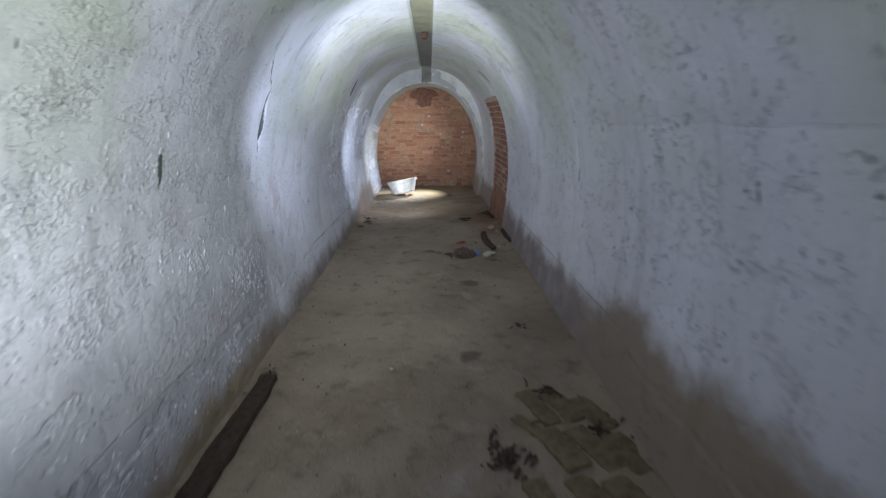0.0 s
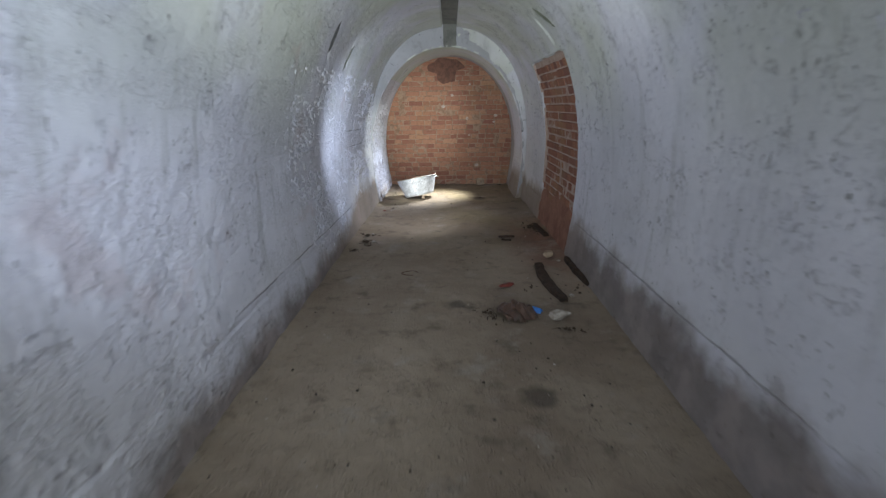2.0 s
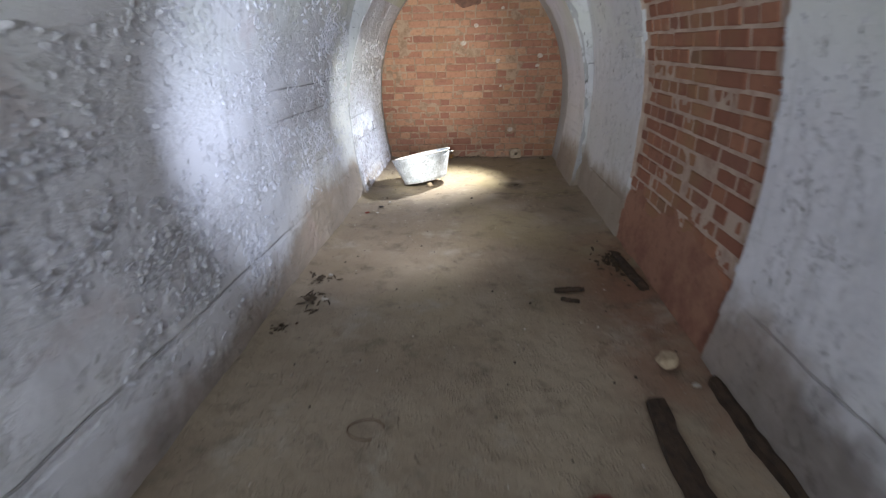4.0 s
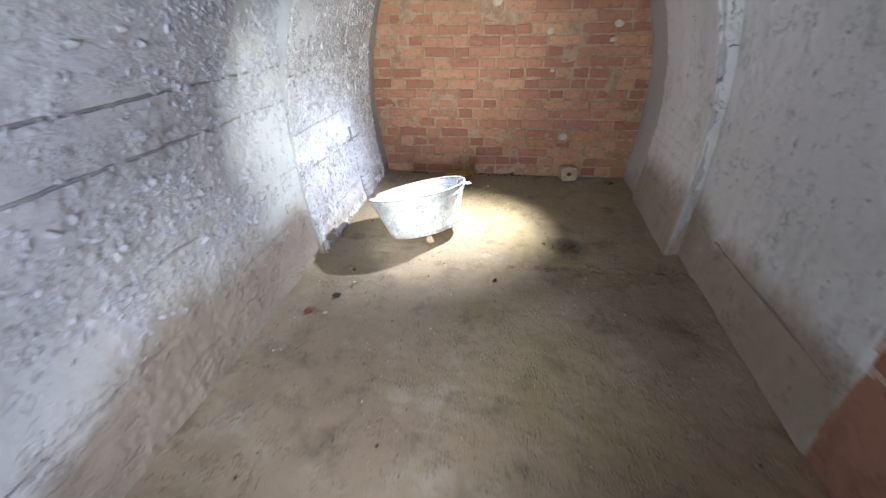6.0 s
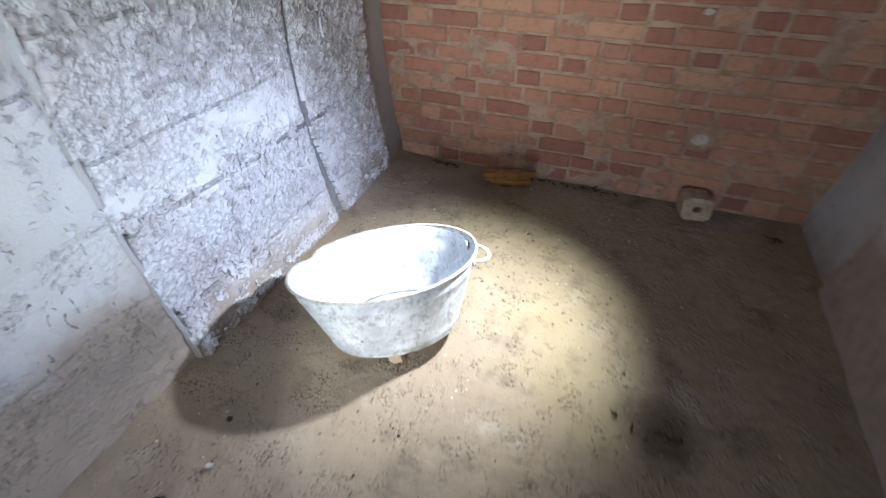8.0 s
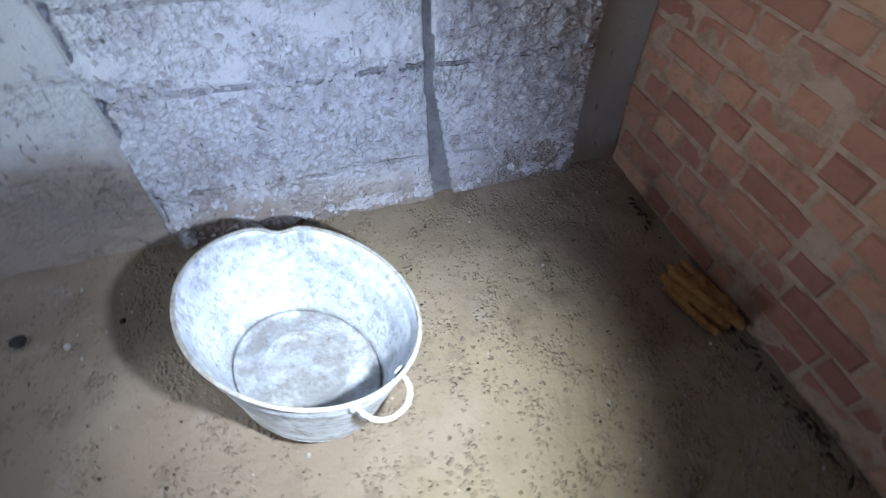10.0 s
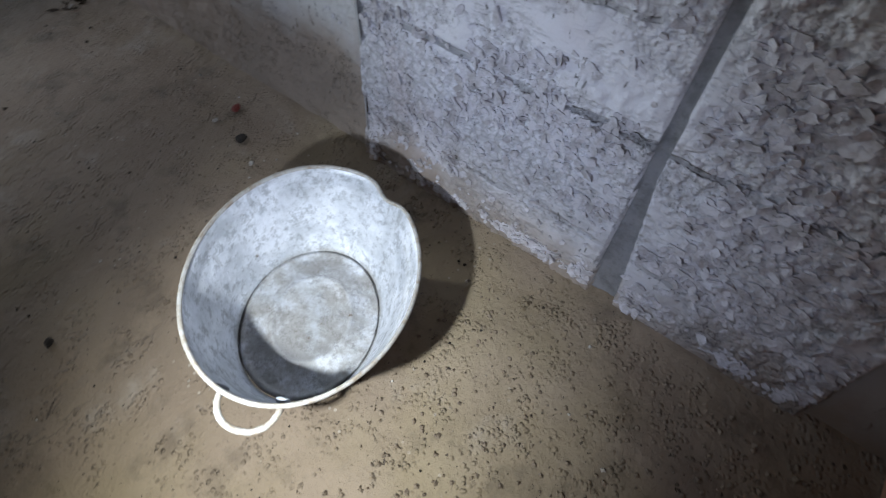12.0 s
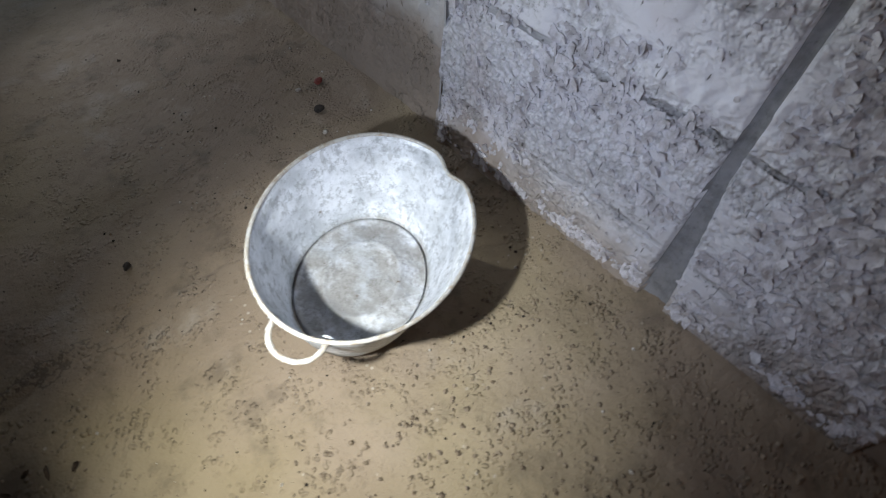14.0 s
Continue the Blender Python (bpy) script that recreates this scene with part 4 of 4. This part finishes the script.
HEAPS = [((0.05, -0.05), 26, (0.42, 0.03), 0.035), ((-0.75, -0.06), 14, (0.25, 0.03), 0.03), ((0.85, -0.20), 10, (0.10, 0.06), 0.03), ((0.45, -1.36), 16, (0.16, 0.05), 0.03), ((-0.925, -3.438), 26, (0.10, 0.10), 0.035), ((-0.90, -3.706), 34, (0.13, 0.12), 0.045), ((-0.97, -4.004), 18, (0.10, 0.08), 0.03),
         ((0.39, -8.730), 46, (0.16, 0.20), 0.060), ((0.72, -8.216), 26, (0.20, 0.14), 0.055), ((0.90, -8.525), 30, (0.25, 0.2), 0.055),
         ((0.25, -5.452), 40, (0.14, 0.12), 0.028), ((0.95, -3.22), 80, (0.12, 0.24), 0.05), ((0.93, -3.12), 40, (0.10, 0.08), 0.03), ((0.70, -7.343), 14, (0.10, 0.08), 0.04), ((0.72, -5.699), 14, (0.12, 0.08), 0.035),
         ((-0.98, -8.165), 30, (0.08, 0.4), 0.04), ((0.60, -5.011), 10, (0.07, 0.08), 0.022), ((0.95, -5.031), 12, (0.08, 0.10), 0.025)]
for k, ((x, y), n, spread, size) in enumerate(HEAPS):
    ob = thing("leaf_litter", litter(n, spread, size, 60 + k), LEAF, pose(x, y, 0.002), "small heap of dark rotten leaves and bark scraps", "litter", "leaf litter heaps")
    ob["kind"] = "stuff"

# single bits that lie on the floor
for name, size, seed, mat_, at, label in (
    ("bottle_cap", (0.050, 0.050, 0.012), 81, DARKBIT, (-0.812, -2.037, 25), "dark round bottle cap on the floor"),
    ("rag", (0.055, 0.035, 0.014), 82, REDBIT, (-0.903, -2.189, 40), "small dark red scrap on the floor"),
    ("pebble", (0.030, 0.022, 0.012), 83, CHIP, (-0.812, -2.193, 0), "pale chip of limewash"),
    ("pebble", (0.025, 0.020, 0.012), 84, DARKBIT, (-0.803, -1.771, 0), "dark chip of stone"),
    ("pebble", (0.028, 0.020, 0.014), 85, CHIP, (-0.757, -1.908, 30), "pale chip of limewash"),
    ("pebble", (0.035, 0.025, 0.018), 86, DARKBIT, (0.0, -1.80, 60), "dark chip of stone"),
    ("pebble", (0.050, 0.040, 0.030), 87, STONE, (-0.815, -3.706, 0), "pale pebble beside the litter"),
    ("pebble", (0.045, 0.040, 0.030), 88, STONE, (0.874, -5.164, 0), "pale pebble beside the timber"),
    ("pebble", (0.04, 0.03, 0.02), 89, STONE, (0.96, -4.363, 0), "reddish pebble at the wall"),
    ("pebble", (0.035, 0.03, 0.02), 90, STONE, (-0.87, -3.397, 0), "pale pebble beside the litter"),
    ("pebble", (0.03, 0.025, 0.016), 91, STONE, (-0.21, -7.908, 10), "pale pebble on the floor"),
):
    thing(name, lump(size, seed, 0.3, 2), mat_, pose(at[0], at[1], 0.0, 0, 0, at[2]), label, name.replace("_", " "))


def grit(count, seed, area, size):
    verts, faces = [], []
    rng = random.Random(seed)
    for _ in range(count):
        x, y = rng.uniform(*area[0]), rng.uniform(*area[1])
        r = size * rng.uniform(0.4, 1.0) ** 1.5
        k = len(verts)
        for a in range(5):
            w = a * 1.2566 + rng.uniform(-0.3, 0.3)
            verts.append((x + r * math.cos(w) * rng.uniform(0.7, 1.2), y + r * math.sin(w) * rng.uniform(0.7, 1.2), -0.003))
        verts.append((x + rng.uniform(-0.3, 0.3) * r, y, r * rng.uniform(0.4, 0.9)))
        faces += [(k + a, k + (a + 1) % 5, k + 5) for a in range(5)]
    return mesh_of("grit", verts, faces, [], None, False)


CRUMB = plain("earth_crumbs", (0.27, 0.22, 0.165), (0.15, 0.115, 0.085), 0.9, scale=60)
for n, area, size, mat_, label in ((700, ((-0.9, 0.35), (-1.05, -0.12)), 0.0085, CRUMB, "earth crumbs strewn beside the washtub"),
                                   (500, ((-0.9, 0.6), (-2.4, -0.1)), 0.0055, CRUMB, "earth crumbs on the floor"),
                                   (130, ((-1.0, 0.95), (-2.617, -0.05)), 0.007, CHIP, "scattered pale grit and limewash flakes"),
                                   (120, ((-1.0, 0.95), (-2.617, -0.05)), 0.006, DARKBIT, "scattered dark grit on the floor"),
                                   (110, ((-1.05, 1.05), (-9.706, -2.617)), 0.008, CHIP, "scattered pale grit and limewash flakes"),
                                   (240, ((-1.05, 1.05), (-9.706, -2.617)), 0.010, DARKBIT, "scattered dark grit on the floor"),
                                   (200, ((-1.02, -0.90), (-1.7, -0.1)), 0.010, EARTH, "crumbs of concrete along the wall's foot")):
    me = grit(n, n + len(label), area, size)
    me.materials.append(mat_)
    tagged(new("grit", me), label, "grit", kind="stuff")

# ---- flakes and crumbs of limewash that stand off the walls ----


def flakes(count, c, sign, ys, zs, size, keep, relief, seed, mat_, lift=0.9):
    """Thin curled chips, each a broken slab with one edge raised, on one side of a section."""
    rng = np.random.default_rng(seed)
    y, z = rng.uniform(*ys, count), rng.uniform(*zs, count)
    X, Z, S = arc(c)
    half = len(X) // 2
    xs, zz = (X[:half], Z[:half]) if sign < 0 else (X[half:][::-1], Z[half:][::-1])
    order = np.argsort(zz)
    x = np.interp(z, zz[order], xs[order])
    slope = np.interp(z + 0.02, zz[order], xs[order]) - x
    p = np.stack([x, y, z], -1)
    ok = rng.random(count) < keep(p)
    p, slope = p[ok], slope[ok]
    upw = np.stack([slope, 0 * slope, np.full(len(p), 0.02)], -1)
    upw /= np.linalg.norm(upw, axis=1)[:, None]
    along_y = np.tile([0.0, 1.0, 0.0], (len(p), 1))
    n_in = np.cross(along_y, upw) * (1 if sign < 0 else -1)
    p = p - n_in * relief(p)[:, None]
    k = 6
    m = len(p)
    r = size * (0.35 + 0.65 * rng.random(m) ** 2.2)
    turn_ = rng.uniform(0, 2 * np.pi, m)
    long_ = rng.uniform(1.0, 1.9, m)
    ring = np.arange(k) * 2 * np.pi / k
    a = ring[None] + rng.uniform(-0.35, 0.35, (m, k))
    rad = r[:, None] * rng.uniform(0.6, 1.15, (m, k))
    u0, v0 = rad * np.cos(a) * long_[:, None], rad * np.sin(a)
    u, v = u0 * np.cos(turn_)[:, None] - v0 * np.sin(turn_)[:, None], u0 * np.sin(turn_)[:, None] + v0 * np.cos(turn_)[:, None]
    tip = rng.uniform(0, 2 * np.pi, m)[:, None]
    rise = r[:, None] * (0.28 + lift * np.clip(np.cos(a - tip), 0, 1) * rng.random(m)[:, None])
    top_ = p[:, None] + along_y[:, None] * u[..., None] + upw[:, None] * v[..., None] + n_in[:, None] * rise[..., None]
    low = p[:, None] + along_y[:, None] * u[..., None] * 0.75 + upw[:, None] * v[..., None] * 0.75 - n_in[:, None] * 0.004
    verts = np.concatenate([top_, low], 1).reshape(-1, 3)
    base = np.arange(m)[:, None] * 2 * k
    faces = [list(f) for f in (base + np.arange(k)[None])]
    for j in range(k):
        q = (j + 1) % k
        faces += (base + np.array([[j, k + j, k + q, q]])).tolist()
    return mesh_of("wall_flakes", verts, faces, mat_, None, False)


def tunnel_keep(p):
    x, y, z = p.T
    rough = smooth(fractal(p, 0.55, 3, 3), 0.43, 0.57)
    clump = smooth(fractal(p * (1, 0.8, 1.5), 0.20, 4, 201), 0.44, 0.60)
    near = np.maximum(smooth(y, -5.2, -4.0), smooth(-7.30 - y, 0, 0.2) * smooth(1.5 - z, 0, 0.7))
    return np.clip((0.10 + 0.90 * rough) * (0.06 + 0.94 * clump) * (0.15 + 0.85 * near) * smooth(z - 0.22 * smooth(y, -4.6, -2.6), 0.10, 0.40), 0, 1)


def right_keep(p):
    return smooth(fractal(p * (1, 0.8, 1.5), 0.22, 3, 205), 0.52, 0.66) * (~in_patch(p)) * 0.8


def bay_keep(p):
    x, y, z = p.T
    rough = smooth(fractal(p * (1, 0.6, 1.8), 0.30, 4, 13), 0.42, 0.54)
    clump = smooth(fractal(p, 0.10, 2, 202), 0.36, 0.58)
    groove = np.abs(y + 0.757 - 0.08 * np.clip(0.45 - z, 0, 0.5)) < 0.045
    return np.clip(0.02 + rough * clump, 0, 1) * smooth(1.45 - z, 0.0, 0.5) * (~groove) * (y < -0.22) * (y > STEP_Y - 0.10)


FLAKE = plain("limewash_flakes", (0.60, 0.60, 0.67), (0.45, 0.45, 0.49), 0.9, scale=30, relief=0.002)
FLAKE_GREY = plain("crumbling_concrete", (0.66, 0.65, 0.71), (0.40, 0.38, 0.40), 0.92, scale=24, relief=0.003)
for me, label in ((flakes(42000, TUNNEL, -1, (-5.2, -1.62), (0.12, 1.65), 0.0135, tunnel_keep, tunnel_relief, 301, FLAKE, 1.1), "curled limewash flakes standing off the tunnel wall"),
                  (flakes(16000, TUNNEL, -1, (-9.9, -7.2), (0.12, 1.5), 0.0115, tunnel_keep, tunnel_relief, 305, FLAKE, 0.4), "small limewash flakes on the tunnel wall"),
                  (flakes(8000, TUNNEL, 1, (-9.0, -1.65), (0.62, 1.6), 0.011, right_keep, tunnel_relief, 302, FLAKE, 0.4), "small limewash flakes on the stained tunnel wall"),
                  (flakes(26000, BAY, -1, (-1.60, -0.22), (0.03, 1.4), 0.014, bay_keep, bay_relief, 303, FLAKE_GREY, 1.0), "crumbly concrete and limewash crust on the bay wall"),
                  (flakes(16000, BAY, -1, (-1.60, -0.22), (0.03, 1.4), 0.009, bay_keep, bay_relief, 304, FLAKE_GREY, 1.0), "fine crumbs of limewash on the bay wall")):
    tagged(new("wall_flakes", me), label, "flakes", kind="stuff")

# bracket in the crown slot
bm = box((-0.028, -5.175, 2.335), (0.030, -5.062, 2.392), 0.006)
thing("bracket", bm, RUST, pose(0.008, 0, 0), "small rusty iron bracket in the vault's crown slot", "bracket")

# plaster splashes and render on the end wall
for k, (x, z, r) in enumerate(((0.292, 1.142, 0.028), (0.788, 1.188, 0.030), (0.458, 0.335, 0.034), (-0.115, 1.345, 0.035), (0.035, 1.525, 0.028), (0.76, 1.08, 0.024), (0.34, 1.70, 0.020), (0.33, 0.86, 0.018))):
    bm = bmesh.new()
    bmesh.ops.create_icosphere(bm, subdivisions=2, radius=1)
    jitter(bm, 0.5, 0.7, 90 + k)
    for v in bm.verts:
        v.co = Vector((v.co.x * r, v.co.y * 0.005, v.co.z * r * 0.8))
    ob = part("plaster_splash", bm, SPLASH, end_wall)
    ob.location = (x, -0.002, z)
bm = bmesh.new()
n = 28
edge = [bm.verts.new((-0.06 + 0.30 * (1 + 0.10 * math.sin(5 * a)) * math.copysign(abs(math.cos(a)) ** 0.7, math.cos(a)) * (1 if math.sin(a) > 0 else 0.6), -0.004, 1.92 + 0.20 * math.sin(a) * (1 + 0.08 * math.cos(7 * a)))) for a in (2 * math.pi * k / n for k in range(n))]
back = [bm.verts.new((v.co.x, 0.01, v.co.z)) for v in edge]
bm.faces.new(edge)
for k in range(n):
    bm.faces.new((edge[k], back[k], back[(k + 1) % n], edge[(k + 1) % n]))
part("render_patch", bm, PATCHMAT, end_wall, "brown smeared render under the crown")
# limewashed square left on the wall beside the infill
zq = 1.275
bm = box((-0.006, -0.075, -0.065), (0.004, 0.075, 0.065), 0.003)
jitter(bm, 0.006, 0.05, 99)
ob = thing("paint_patch", bm, PAINT, pose(width_at(TUNNEL, zq, 1) + 0.001, -2.658, zq, 0, -12, 0), "small square of bright white paint beside the brick infill", "paint")

# ---- bricks, last ----


def brick_mesh(length, height, depth, seed):
    """A brick with worn arrises, its face in the plane y = 0."""
    bm = bmesh.new()
    rng = random.Random(seed)
    b = 0.006
    ring = lambda w, h, y: [bm.verts.new((sx * w / 2 + rng.uniform(-0.002, 0.002), y, sz * h / 2 + rng.uniform(-0.002, 0.002))) for sx, sz in ((-1, -1), (1, -1), (1, 1), (-1, 1))]
    face, edge, tail = ring(length - 2 * b, height - 2 * b, 0.0), ring(length, height, b), ring(length, height, depth)
    bm.faces.new(face)
    for p, q in ((face, edge), (edge, tail)):
        for k in range(4):
            bm.faces.new((p[k], p[(k + 1) % 4], q[(k + 1) % 4], q[k]))
    bm.faces.new(tail[::-1])
    bmesh.ops.recalc_face_normals(bm, faces=bm.faces[:])
    me = bpy.data.meshes.new("brick")
    bm.to_mesh(me)
    bm.free()
    return me


def with_material(me, m):
    me = me.copy()
    me.materials.append(m)
    return me


LONG, SHORT, TALL, BED = 0.232, 0.110, 0.068, 0.012
STRETCH = [brick_mesh(LONG, TALL, 0.05, k) for k in range(5)]
HEAD = [brick_mesh(SHORT, TALL, 0.05, 10 + k) for k in range(5)]
S_END, H_END = [with_material(m, BRICK) for m in STRETCH], [with_material(m, BRICK) for m in HEAD]
S_DARK, H_DARK = [with_material(m, BRICK_DARK) for m in STRETCH], [with_material(m, BRICK_DARK) for m in HEAD]
rng = random.Random(7)
for row in range(28):
    z = 0.005 + row * 0.080
    half_l = -width_at(BAY, min(z + 0.04, 2.10), -1)
    half_r = width_at(BAY, min(z + 0.04, 2.10), 1)
    if z > 2.12:
        break
    x, n = -1.25 + rng.uniform(0, 0.2), row % 2
    while x < 1.2:
        short = (n % 2 == 0) if rng.random() < 0.85 else rng.random() < 0.5
        w = SHORT if short else LONG
        if x + w > -half_l - 0.03 and x < half_r + 0.03:
            ob = new("brick", rng.choice(H_END if short else S_END))
            ob.parent = end_wall
            ob.location = (x + w / 2, rng.uniform(-0.003, 0.004), z + TALL / 2 + rng.uniform(-0.003, 0.003))
            ob.rotation_euler = (rng.uniform(-0.015, 0.015), rng.uniform(-0.012, 0.012), rng.uniform(-0.012, 0.012))
        x += w + BED + rng.uniform(-0.003, 0.004)
        n += 1

infill = new("brick_infill")
tagged(infill, "dark red brick infill of a former opening in the wall", "brick infill")
X, Z, S = arc(TUNNEL)
foot = float(np.interp(-0.0, Z[len(Z) // 2:][::-1], S[len(S) // 2:][::-1]))
row = 0
while True:
    sc = foot - (row + 0.5) * 0.080
    z = float(np.interp(sc, S, Z))
    if z > PATCH_TOP - 0.03:
        break
    x = float(np.interp(sc, S, X))
    dx, dz = float(np.interp(sc - 0.02, S, X)) - x, float(np.interp(sc - 0.02, S, Z)) - z
    lean = math.atan2(-dx, dz)
    y, n = PATCH_Y0 + 0.012 + (0.06 if row % 2 else 0.0), 0
    while y < PATCH_Y1 - 0.03:
        short = row % 2 == 1 if rng.random() < 0.75 else rng.random() < 0.5
        w = min(SHORT if short else LONG, 1.0)
        if y + w > PATCH_Y1 - 0.005:
            short, w = True, SHORT
            if y + w > PATCH_Y1 + 0.03:
                break
        ob = new("brick", rng.choice(H_DARK if short else S_DARK))
        ob.parent = infill
        m = Matrix.Translation((x + 0.017 + rng.uniform(-0.004, 0.004), y + w / 2, z)) @ Euler((0, -lean, 0)).to_matrix().to_4x4() @ Euler((rng.uniform(-0.015, 0.015), 0, -math.pi / 2 + rng.uniform(-0.015, 0.015))).to_matrix().to_4x4()
        ob.matrix_basis = m
        y += w + BED + rng.uniform(-0.002, 0.004)
        n += 1
    row += 1
